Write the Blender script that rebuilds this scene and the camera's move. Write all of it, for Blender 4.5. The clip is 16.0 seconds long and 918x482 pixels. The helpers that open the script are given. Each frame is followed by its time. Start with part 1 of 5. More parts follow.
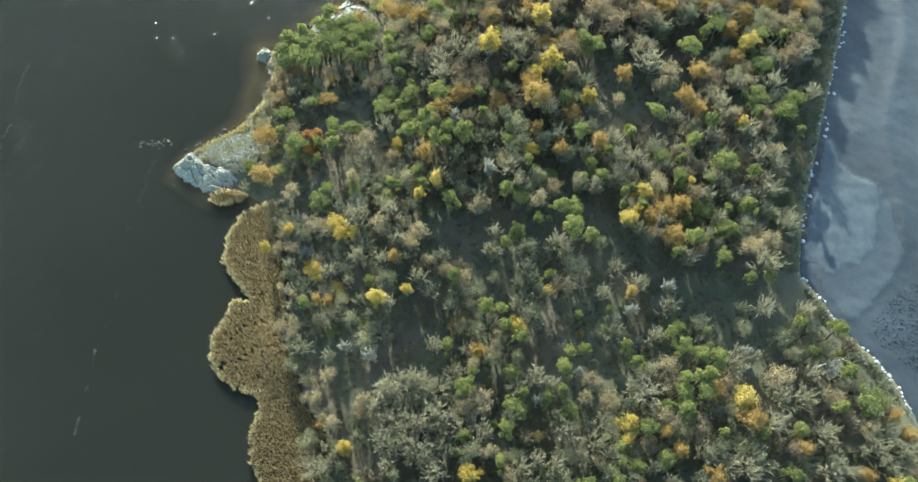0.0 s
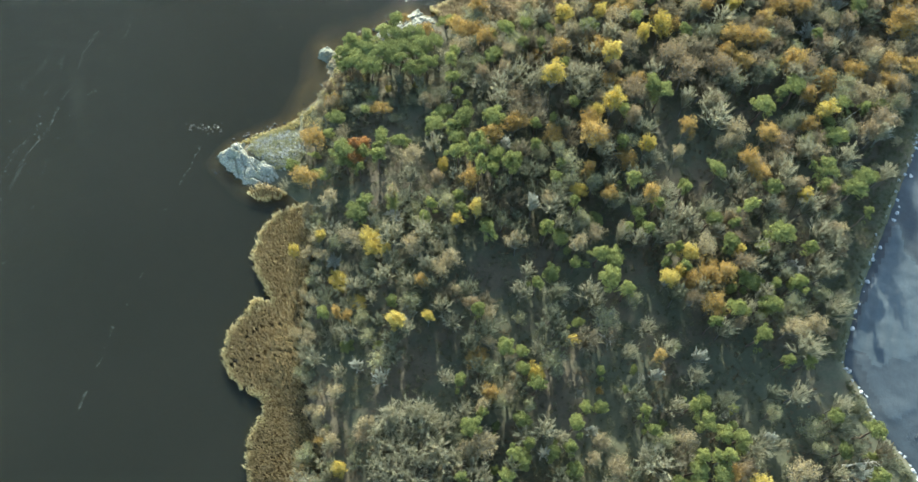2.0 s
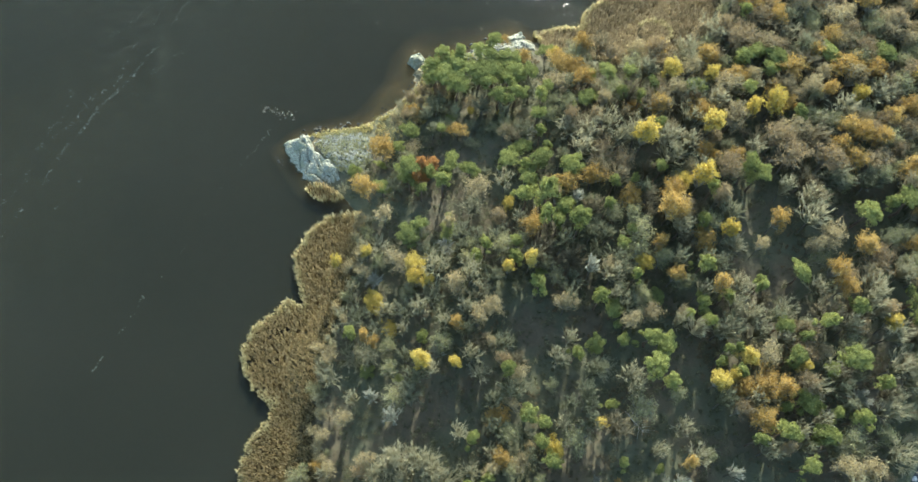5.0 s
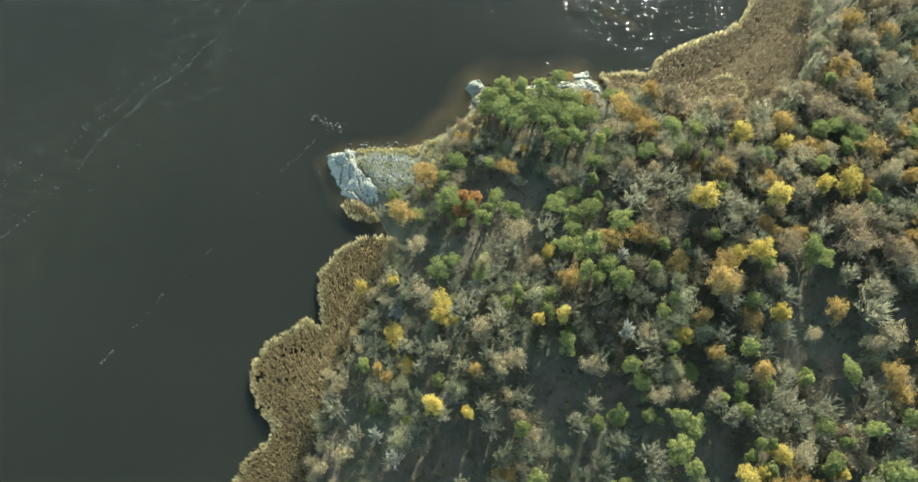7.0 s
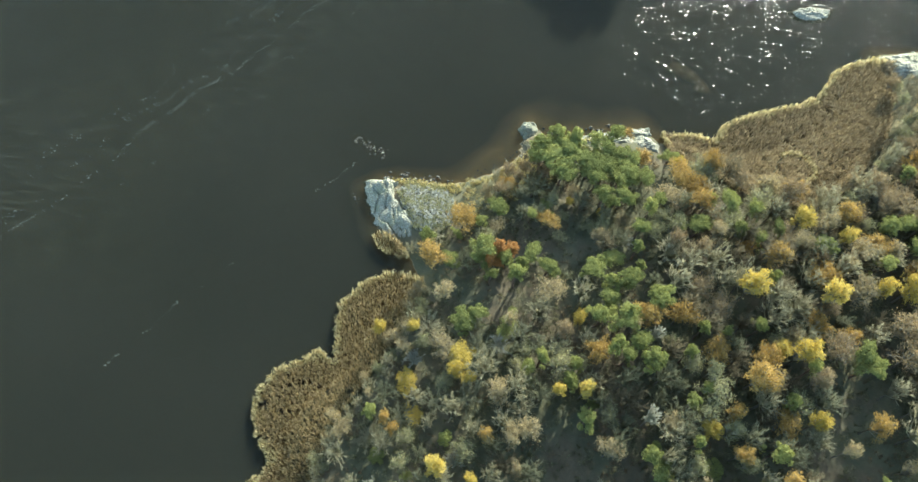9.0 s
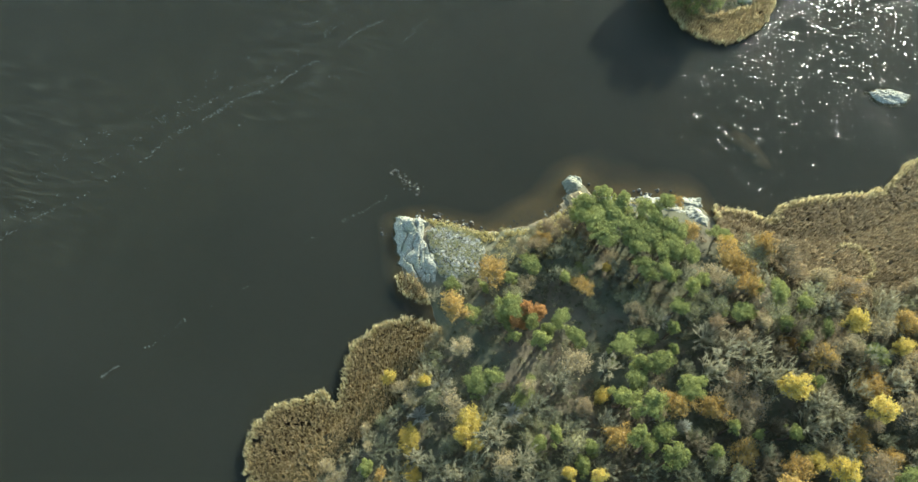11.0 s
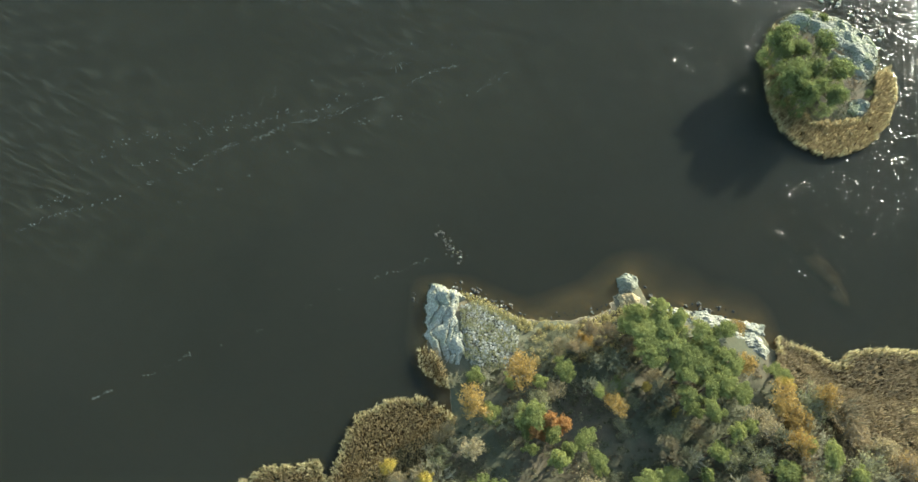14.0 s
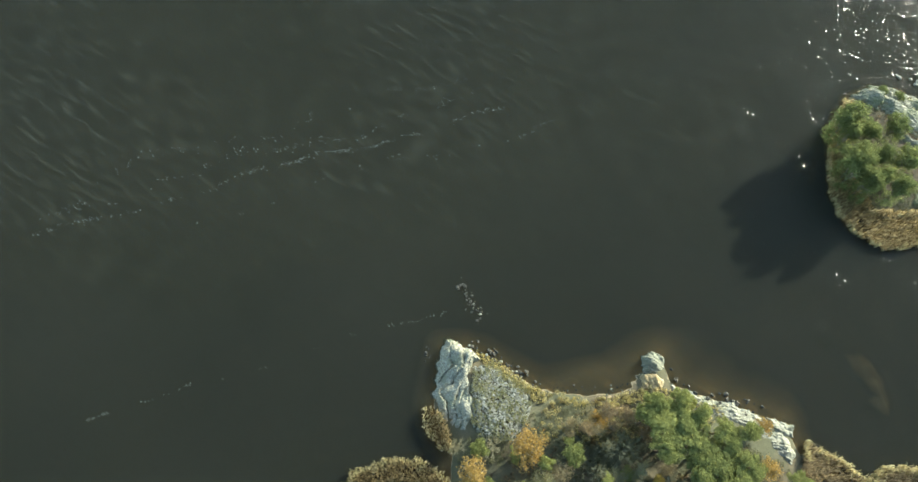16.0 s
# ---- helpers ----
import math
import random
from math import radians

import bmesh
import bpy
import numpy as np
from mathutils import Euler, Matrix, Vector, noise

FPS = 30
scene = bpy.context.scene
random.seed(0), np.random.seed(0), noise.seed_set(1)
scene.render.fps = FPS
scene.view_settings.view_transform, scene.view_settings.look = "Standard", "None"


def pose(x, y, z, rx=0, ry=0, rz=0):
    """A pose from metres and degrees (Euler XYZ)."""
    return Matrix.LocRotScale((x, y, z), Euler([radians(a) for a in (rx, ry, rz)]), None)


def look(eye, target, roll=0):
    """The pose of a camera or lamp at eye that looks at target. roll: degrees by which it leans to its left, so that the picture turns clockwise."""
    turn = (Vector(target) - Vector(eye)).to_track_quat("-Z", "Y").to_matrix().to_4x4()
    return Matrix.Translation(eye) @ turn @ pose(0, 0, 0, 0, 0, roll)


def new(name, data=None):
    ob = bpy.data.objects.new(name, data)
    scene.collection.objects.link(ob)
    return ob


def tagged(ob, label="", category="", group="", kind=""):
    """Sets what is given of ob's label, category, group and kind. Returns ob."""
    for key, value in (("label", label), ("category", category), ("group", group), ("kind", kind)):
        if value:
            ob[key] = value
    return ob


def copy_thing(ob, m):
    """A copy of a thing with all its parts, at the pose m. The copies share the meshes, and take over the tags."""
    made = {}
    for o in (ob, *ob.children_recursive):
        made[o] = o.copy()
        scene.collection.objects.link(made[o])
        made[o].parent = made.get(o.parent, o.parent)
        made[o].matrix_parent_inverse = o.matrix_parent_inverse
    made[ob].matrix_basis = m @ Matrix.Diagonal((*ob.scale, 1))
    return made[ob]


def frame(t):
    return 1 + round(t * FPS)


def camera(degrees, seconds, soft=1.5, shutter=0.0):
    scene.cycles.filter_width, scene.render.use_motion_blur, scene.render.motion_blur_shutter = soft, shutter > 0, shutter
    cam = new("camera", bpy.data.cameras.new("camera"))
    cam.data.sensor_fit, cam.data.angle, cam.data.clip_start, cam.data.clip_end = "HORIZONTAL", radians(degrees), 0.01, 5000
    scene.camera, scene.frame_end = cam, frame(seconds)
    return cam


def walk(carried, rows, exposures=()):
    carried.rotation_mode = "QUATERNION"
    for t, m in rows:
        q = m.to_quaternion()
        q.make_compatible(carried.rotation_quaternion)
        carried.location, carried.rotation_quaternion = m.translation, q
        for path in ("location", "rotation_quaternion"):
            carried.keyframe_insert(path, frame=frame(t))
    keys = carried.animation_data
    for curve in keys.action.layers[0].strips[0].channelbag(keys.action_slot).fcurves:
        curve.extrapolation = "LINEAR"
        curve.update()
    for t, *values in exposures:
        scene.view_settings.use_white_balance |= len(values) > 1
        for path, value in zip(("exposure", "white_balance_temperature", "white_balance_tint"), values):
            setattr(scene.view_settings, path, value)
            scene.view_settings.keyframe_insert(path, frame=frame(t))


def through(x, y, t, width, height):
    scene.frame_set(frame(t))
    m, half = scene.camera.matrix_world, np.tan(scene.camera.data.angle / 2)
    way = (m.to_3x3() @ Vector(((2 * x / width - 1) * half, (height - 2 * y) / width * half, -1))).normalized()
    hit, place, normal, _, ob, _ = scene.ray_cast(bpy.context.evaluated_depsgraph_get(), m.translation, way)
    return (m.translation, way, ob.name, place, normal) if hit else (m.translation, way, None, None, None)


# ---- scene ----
cam = camera(60.69, 16.0)
PATH = [
    (0, (2.794, -11.446, 154.411), (0.384, 28.896, 62.941), 3.32),
    (0.5, (3.609, -9.622, 153.984), (-0.530, 30.642, 62.542), 3.24),
    (1, (4.309, -7.699, 153.509), (-1.521, 32.432, 62.100), 3.22),
    (1.5, (4.885, -5.694, 152.985), (-2.594, 34.227, 61.604), 3.25),
    (2, (5.331, -3.621, 152.414), (-3.652, 35.606, 60.868), 3.27),
    (2.5, (5.641, -1.495, 151.797), (-4.781, 36.963, 60.078), 3.28),
    (3, (5.810, 0.672, 151.135), (-6.049, 38.323, 59.257), 3.26),
    (3.5, (5.833, 2.867, 150.432), (-7.418, 39.782, 58.445), 3.18),
    (4, (5.706, 5.080, 149.689), (-8.946, 41.264, 57.623), 3.09),
    (4.5, (5.426, 7.300, 148.908), (-10.582, 42.750, 56.783), 3.05),
    (5, (4.992, 9.519, 148.093), (-12.332, 44.233, 55.925), 3.07),
    (5.5, (4.401, 11.728, 147.246), (-14.201, 45.712, 55.055), 3.12),
    (6, (3.652, 13.919, 146.370), (-16.193, 47.187, 54.178), 3.21),
    (6.5, (2.747, 16.088, 145.471), (-18.312, 48.657, 53.298), 3.31),
    (7, (1.684, 18.228, 144.551), (-20.562, 50.120, 52.420), 3.43),
    (7.5, (0.467, 20.335, 143.614), (-22.906, 51.521, 51.521), 3.67),
    (8, (-0.903, 22.406, 142.666), (-25.306, 52.951, 50.626), 4.02),
    (8.5, (-2.422, 24.439, 141.711), (-27.852, 54.304, 49.725), 4.37),
    (9, (-4.088, 26.433, 140.755), (-30.422, 55.600, 48.800), 4.82),
    (9.5, (-5.895, 28.387, 139.802), (-33.060, 56.864, 47.873), 5.31),
    (10, (-7.838, 30.301, 138.859), (-35.762, 58.103, 46.950), 5.84),
    (10.5, (-9.911, 32.177, 137.931), (-38.521, 59.292, 46.028), 6.40),
    (11, (-12.107, 34.019, 137.026), (-41.329, 60.407, 45.103), 6.99),
    (11.5, (-14.419, 35.829, 136.148), (-44.172, 61.427, 44.173), 7.59),
    (12, (-16.839, 37.612, 135.306), (-47.039, 62.361, 43.244), 8.20),
    (12.5, (-19.356, 39.373, 134.506), (-49.892, 63.212, 42.315), 8.80),
    (13, (-21.962, 41.119, 133.757), (-52.915, 63.960, 41.452), 9.30),
    (13.5, (-24.646, 42.857, 133.065), (-55.661, 64.636, 40.524), 9.72),
    (14, (-27.396, 44.596, 132.438), (-58.726, 65.291, 39.755), 9.99),
    (14.5, (-30.201, 46.346, 131.886), (-61.510, 65.882, 38.945), 10.18),
    (15, (-33.047, 48.116, 131.417), (-64.633, 66.426, 38.320), 10.23),
    (15.5, (-35.922, 49.917, 131.040), (-67.417, 66.927, 37.666), 10.17),
    (16, (-38.809, 51.763, 130.763), (-70.491, 67.318, 37.198), 9.84),
]
walk(cam, [(t, look(eye, target, roll)) for t, eye, target, roll in PATH], [(0.0, 2.08, 6110, -1.0), (4.0, 2.1, 6260, -1.2), (9.0, 2.07, 6390, -1.8), (12.0, 1.97, 6470, -2.2), (16.0, 1.84, 6620, -2.2)])

# ---------------------------------------------------------------- light
SUN_AZ, SUN_EL = radians(-19.0), radians(21.0)
TO_SUN = Vector((math.sin(SUN_AZ) * math.cos(SUN_EL), math.cos(SUN_AZ) * math.cos(SUN_EL), math.sin(SUN_EL)))

world = bpy.data.worlds.new("sky")
scene.world = world
world.use_nodes = True
wn = world.node_tree.nodes
sky = wn.new("ShaderNodeTexSky")
sky.sky_type, sky.sun_disc = "NISHITA", False
sky.sun_elevation, sky.sun_rotation = SUN_EL, SUN_AZ % (2 * math.pi)
sky.air_density, sky.dust_density, sky.ozone_density = 1.0, 1.0, 0.4
wn["Background"].inputs["Strength"].default_value = 0.15
world.node_tree.links.new(sky.outputs["Color"], wn["Background"].inputs["Color"])

sun = new("sun", bpy.data.lights.new("sun", "SUN"))
sun.data.energy, sun.data.angle, sun.data.color = 3.65, radians(0.6), (1.0, 0.94, 0.83)
sun.matrix_world = look(TO_SUN * 300, (0, 0, 0))

# ---------------------------------------------------------------- materials


class Mat:
    """A node material with a few shorthands."""

    def __init__(self, name):
        self.m = bpy.data.materials.new(name)
        self.m.use_nodes = True
        self.t = self.m.node_tree
        self.t.nodes.clear()
        self.out = self.add("ShaderNodeOutputMaterial")

    def add(self, kind, **values):
        n = self.t.nodes.new(kind)
        for key, v in values.items():
            n.inputs[key.replace("_", " ")].default_value = v
        return n

    def link(self, a, b):
        self.t.links.new(a, b)

    def noise(self, scale, detail=4.0, rough=0.55, vec=None):
        n = self.add("ShaderNodeTexNoise", Scale=scale, Detail=detail, Roughness=rough)
        if vec is not None:
            self.link(vec, n.inputs["Vector"])
        return n.outputs["Fac"]

    def ramp(self, fac, stops):
        n = self.add("ShaderNodeValToRGB")
        el = n.color_ramp.elements
        while len(el) < len(stops):
            el.new(0.5)
        for e, (p, c) in zip(el, stops):
            e.position, e.color = p, (*c, 1) if len(c) == 3 else c
        self.link(fac, n.inputs["Fac"])
        return n.outputs["Color"]

    def mix(self, fac, a, b, blend="MIX"):
        n = self.t.nodes.new("ShaderNodeMix")
        n.data_type, n.blend_type = "RGBA", blend
        for sock, v in ((n.inputs[0], fac), (n.inputs[6], a), (n.inputs[7], b)):
            if isinstance(v, (int, float)):
                sock.default_value = v
            elif isinstance(v, tuple):
                sock.default_value = (*v, 1)
            else:
                self.link(v, sock)
        return n.outputs[2]

    def math(self, op, a, b=0.0):
        n = self.t.nodes.new("ShaderNodeMath")
        n.operation = op
        for sock, v in zip(n.inputs, (a, b)):
            if isinstance(v, (int, float)):
                sock.default_value = v
            else:
                self.link(v, sock)
        return n.outputs[0]

    def place(self):
        return self.add("ShaderNodeNewGeometry").outputs["Position"]

    def axis(self, vec, which):
        n = self.add("ShaderNodeSeparateXYZ")
        self.link(vec, n.inputs[0])
        return n.outputs[which]

    def island(self):
        return self.add("ShaderNodeNewGeometry").outputs["Random Per Island"]

    def chance(self):
        return self.add("ShaderNodeObjectInfo").outputs["Random"]

    def bump(self, height, strength, distance):
        n = self.add("ShaderNodeBump", Strength=strength, Distance=distance)
        self.link(height, n.inputs["Height"])
        return n.outputs["Normal"]

    def principled(self, colour, rough, normal=None, **values):
        p = self.add("ShaderNodeBsdfPrincipled", **values)
        for key, v in (("Base Color", colour), ("Roughness", rough)):
            if isinstance(v, tuple):
                p.inputs[key].default_value = (*v, 1)
            elif isinstance(v, (int, float)):
                p.inputs[key].default_value = v
            else:
                self.link(v, p.inputs[key])
        if normal is not None:
            self.link(normal, p.inputs["Normal"])
        self.link(p.outputs[0], self.out.inputs["Surface"])
        return self.m


def leaf_material(name, stops, through=0.35, alike=0.55):
    """Thin leaves: matt, partly letting the light through; hue varies from tree to tree and leaf to leaf."""
    k = Mat(name)
    both = k.math("ADD", k.math("MULTIPLY", k.chance(), alike), k.math("MULTIPLY", k.island(), 1 - alike))
    colour = k.ramp(both, stops)
    a = k.add("ShaderNodeBsdfDiffuse")
    b = k.add("ShaderNodeBsdfTranslucent")
    mix = k.add("ShaderNodeMixShader", Fac=min(through + 0.1, 0.5))
    k.link(colour, a.inputs["Color"])
    k.link(colour, b.inputs["Color"])
    k.link(a.outputs[0], mix.inputs[1])
    k.link(b.outputs[0], mix.inputs[2])
    k.link(mix.outputs[0], k.out.inputs["Surface"])
    return k.m


def bark_material(name, low, high):
    k = Mat(name)
    n = k.noise(9.0, 5.0, 0.6)
    c = k.ramp(n, [(0.3, low), (0.7, high)])
    return k.principled(c, 0.9, k.bump(n, 0.6, 0.03))


def rock_material(name, dark, mid, pale, lichen):
    k = Mat(name)
    p = k.place()
    big, fine = k.noise(0.35, 5.0, 0.6, p), k.noise(3.2, 6.0, 0.65, p)
    c = k.ramp(fine, [(0.28, dark), (0.48, mid), (0.72, pale)])
    c = k.mix(k.ramp(big, [(0.5, (0, 0, 0)), (0.68, (1, 1, 1))]), c, lichen)
    c = k.mix(k.math("MULTIPLY", k.chance(), 0.35), c, mid)
    return k.principled(c, 0.85, k.bump(fine, 0.8, 0.22))


M_PINE = leaf_material("pine_needles", [(0.0, (0.13, 0.148, 0.058)), (0.5, (0.212, 0.232, 0.083)), (1.0, (0.31, 0.322, 0.114))], 0.4)
M_ISLET = leaf_material("alder_leaves", [(0.0, (0.105, 0.128, 0.054)), (0.5, (0.158, 0.185, 0.073)), (1.0, (0.228, 0.252, 0.098))], 0.45)
M_YELLOW = leaf_material("yellow_leaves", [(0.0, (0.34, 0.26, 0.066)), (0.5, (0.44, 0.345, 0.088)), (1.0, (0.53, 0.435, 0.14))], 0.4)
M_ORANGE = leaf_material("orange_leaves", [(0.0, (0.26, 0.172, 0.06)), (0.5, (0.35, 0.24, 0.082)), (1.0, (0.44, 0.32, 0.12))], 0.4)
M_RED = leaf_material("red_leaves", [(0.0, (0.31, 0.16, 0.065)), (1.0, (0.42, 0.235, 0.09))])
M_RUSSET = leaf_material("russet_leaves", [(0.0, (0.185, 0.14, 0.082)), (0.5, (0.25, 0.192, 0.11)), (1.0, (0.33, 0.26, 0.148))], 0.35)
M_TAN = leaf_material("tan_leaves", [(0.0, (0.24, 0.2, 0.115)), (0.5, (0.32, 0.265, 0.15)), (1.0, (0.4, 0.335, 0.19))], 0.35)
M_TWIG = leaf_material("grey_twigs", [(0.0, (0.22, 0.21, 0.138)), (0.5, (0.29, 0.275, 0.182)), (1.0, (0.38, 0.355, 0.24))], 0.35)
M_ASPEN = leaf_material("grey_green_twigs", [(0.0, (0.12, 0.127, 0.083)), (0.5, (0.172, 0.177, 0.117)), (1.0, (0.245, 0.243, 0.165))], 0.35)
M_OAK_TWIG = leaf_material("brown_twigs", [(0.0, (0.125, 0.11, 0.073)), (0.5, (0.178, 0.156, 0.103)), (1.0, (0.245, 0.213, 0.143))], 0.35)
M_SILVER = leaf_material("silver_twigs", [(0.0, (0.27, 0.275, 0.22)), (1.0, (0.39, 0.39, 0.32))], 0.25)
M_SHRUB = leaf_material("undergrowth_leaves", [(0.0, (0.07, 0.075, 0.04)), (0.6, (0.088, 0.093, 0.049)), (0.9, (0.11, 0.111, 0.06)), (1.0, (0.14, 0.135, 0.076))], 0.3, 0.0)
M_BRACKEN = leaf_material("brown_bracken", [(0.0, (0.1, 0.078, 0.048)), (0.5, (0.135, 0.102, 0.06)), (1.0, (0.19, 0.14, 0.082))], 0.3, 0.0)
M_REED = leaf_material("dry_reed", [(0.0, (0.165, 0.125, 0.068)), (0.35, (0.27, 0.21, 0.112)), (0.7, (0.39, 0.315, 0.168)), (1.0, (0.53, 0.44, 0.245))], 0.36, 0.0)
M_FRINGE = leaf_material("pale_reed_fringe", [(0.0, (0.32, 0.275, 0.14)), (0.4, (0.44, 0.385, 0.205)), (1.0, (0.57, 0.51, 0.305))], 0.4, 0.0)
M_BROWN_REED = leaf_material("brown_reed", [(0.0, (0.14, 0.11, 0.07)), (0.4, (0.235, 0.19, 0.118)), (0.75, (0.34, 0.28, 0.172)), (1.0, (0.48, 0.405, 0.255))], 0.3, 0.0)
M_OLIVE = leaf_material("olive_leaves", [(0.0, (0.17, 0.175, 0.095)), (0.5, (0.24, 0.24, 0.13)), (1.0, (0.33, 0.31, 0.17))], 0.35)
M_GRASS = leaf_material("dry_grass", [(0.0, (0.22, 0.19, 0.075)), (0.6, (0.36, 0.31, 0.13)), (1.0, (0.52, 0.455, 0.23))], 0.3, 0.0)
M_THICKET = leaf_material("sapling_twigs", [(0.0, (0.09, 0.093, 0.053)), (0.5, (0.125, 0.126, 0.072)), (1.0, (0.18, 0.172, 0.1))], 0.3, 0.0)
M_PINE_BARK = bark_material("pine_bark", (0.08, 0.06, 0.045), (0.18, 0.125, 0.085))
M_BARK = bark_material("grey_bark", (0.085, 0.077, 0.06), (0.16, 0.145, 0.115))
M_LIMB = bark_material("pale_limbs", (0.15, 0.14, 0.105), (0.27, 0.255, 0.195))
M_MOSSY_ROCK = rock_material("mossy_granite", (0.075, 0.08, 0.056), (0.145, 0.15, 0.108), (0.27, 0.272, 0.205), (0.125, 0.145, 0.062))
M_DEAD = bark_material("bleached_dead_wood", (0.26, 0.25, 0.21), (0.46, 0.44, 0.38))
M_ROCK = rock_material("pale_granite", (0.09, 0.09, 0.067), (0.19, 0.19, 0.145), (0.36, 0.355, 0.285), (0.155, 0.163, 0.1))
M_SCREE = rock_material("grey_scree", (0.14, 0.146, 0.118), (0.23, 0.236, 0.194), (0.37, 0.376, 0.315), (0.15, 0.165, 0.085))
M_BLEACHED = rock_material("bleached_rock", (0.18, 0.19, 0.185), (0.31, 0.325, 0.32), (0.5, 0.515, 0.5), (0.34, 0.35, 0.34))
M_WET_ROCK = rock_material("wet_dark_rock", (0.02, 0.018, 0.013), (0.038, 0.035, 0.026), (0.11, 0.105, 0.085), (0.04, 0.04, 0.028))
M_OCHRE_ROCK = rock_material("ochre_rock", (0.13, 0.1, 0.05), (0.25, 0.185, 0.09), (0.36, 0.3, 0.17), (0.3, 0.28, 0.18))


def ground_material():
    """Moss and leaf litter on land, sand at the waterline and on shoals, mud in deep water."""
    k = Mat("forest_floor")
    p = k.place()
    z = k.axis(p, 2)
    big, fine = k.noise(0.09, 4.0, 0.6, p), k.noise(1.6, 6.0, 0.7, p)
    moss = k.ramp(fine, [(0.3, (0.064, 0.066, 0.036)), (0.55, (0.077, 0.079, 0.044)), (0.75, (0.092, 0.093, 0.053))])
    litter = k.ramp(fine, [(0.3, (0.076, 0.063, 0.038)), (0.6, (0.1, 0.082, 0.049)), (0.8, (0.135, 0.108, 0.064))])
    speck = k.ramp(k.noise(7.0, 4.0, 0.7, p), [(0.36, (0.85, 0.85, 0.85)), (0.55, (1.0, 1.0, 1.0)), (0.7, (1.3, 1.25, 1.15))])
    land = k.mix(k.ramp(big, [(0.46, (0, 0, 0)), (0.6, (1, 1, 1))]), moss, litter)
    land = k.mix(1.0, land, speck, "MULTIPLY")
    sand = k.ramp(fine, [(0.25, (0.27, 0.215, 0.13)), (0.75, (0.34, 0.28, 0.17))])
    silt = k.ramp(fine, [(0.3, (0.012, 0.0135, 0.01)), (0.7, (0.02, 0.02, 0.0145))])
    low = k.add("ShaderNodeMapRange")
    low.inputs["From Min"].default_value, low.inputs["From Max"].default_value = -1.7, -0.2
    k.link(z, low.inputs["Value"])
    bed = k.mix(low.outputs[0], silt, sand)
    up = k.add("ShaderNodeMapRange")
    up.inputs["From Min"].default_value, up.inputs["From Max"].default_value = 0.1, 0.3
    k.link(k.math("ADD", k.math("ADD", z, -0.85), k.math("ADD", k.math("MULTIPLY", fine, 0.25), k.math("MULTIPLY", k.noise(0.45, 3.0, 0.6, p), 2.3))), up.inputs["Value"])
    return k.principled(k.mix(k.math("MULTIPLY", up.outputs[0], k.math("GREATER_THAN", z, 0.02)), bed, land), 0.95, k.bump(fine, 0.6, 0.08))


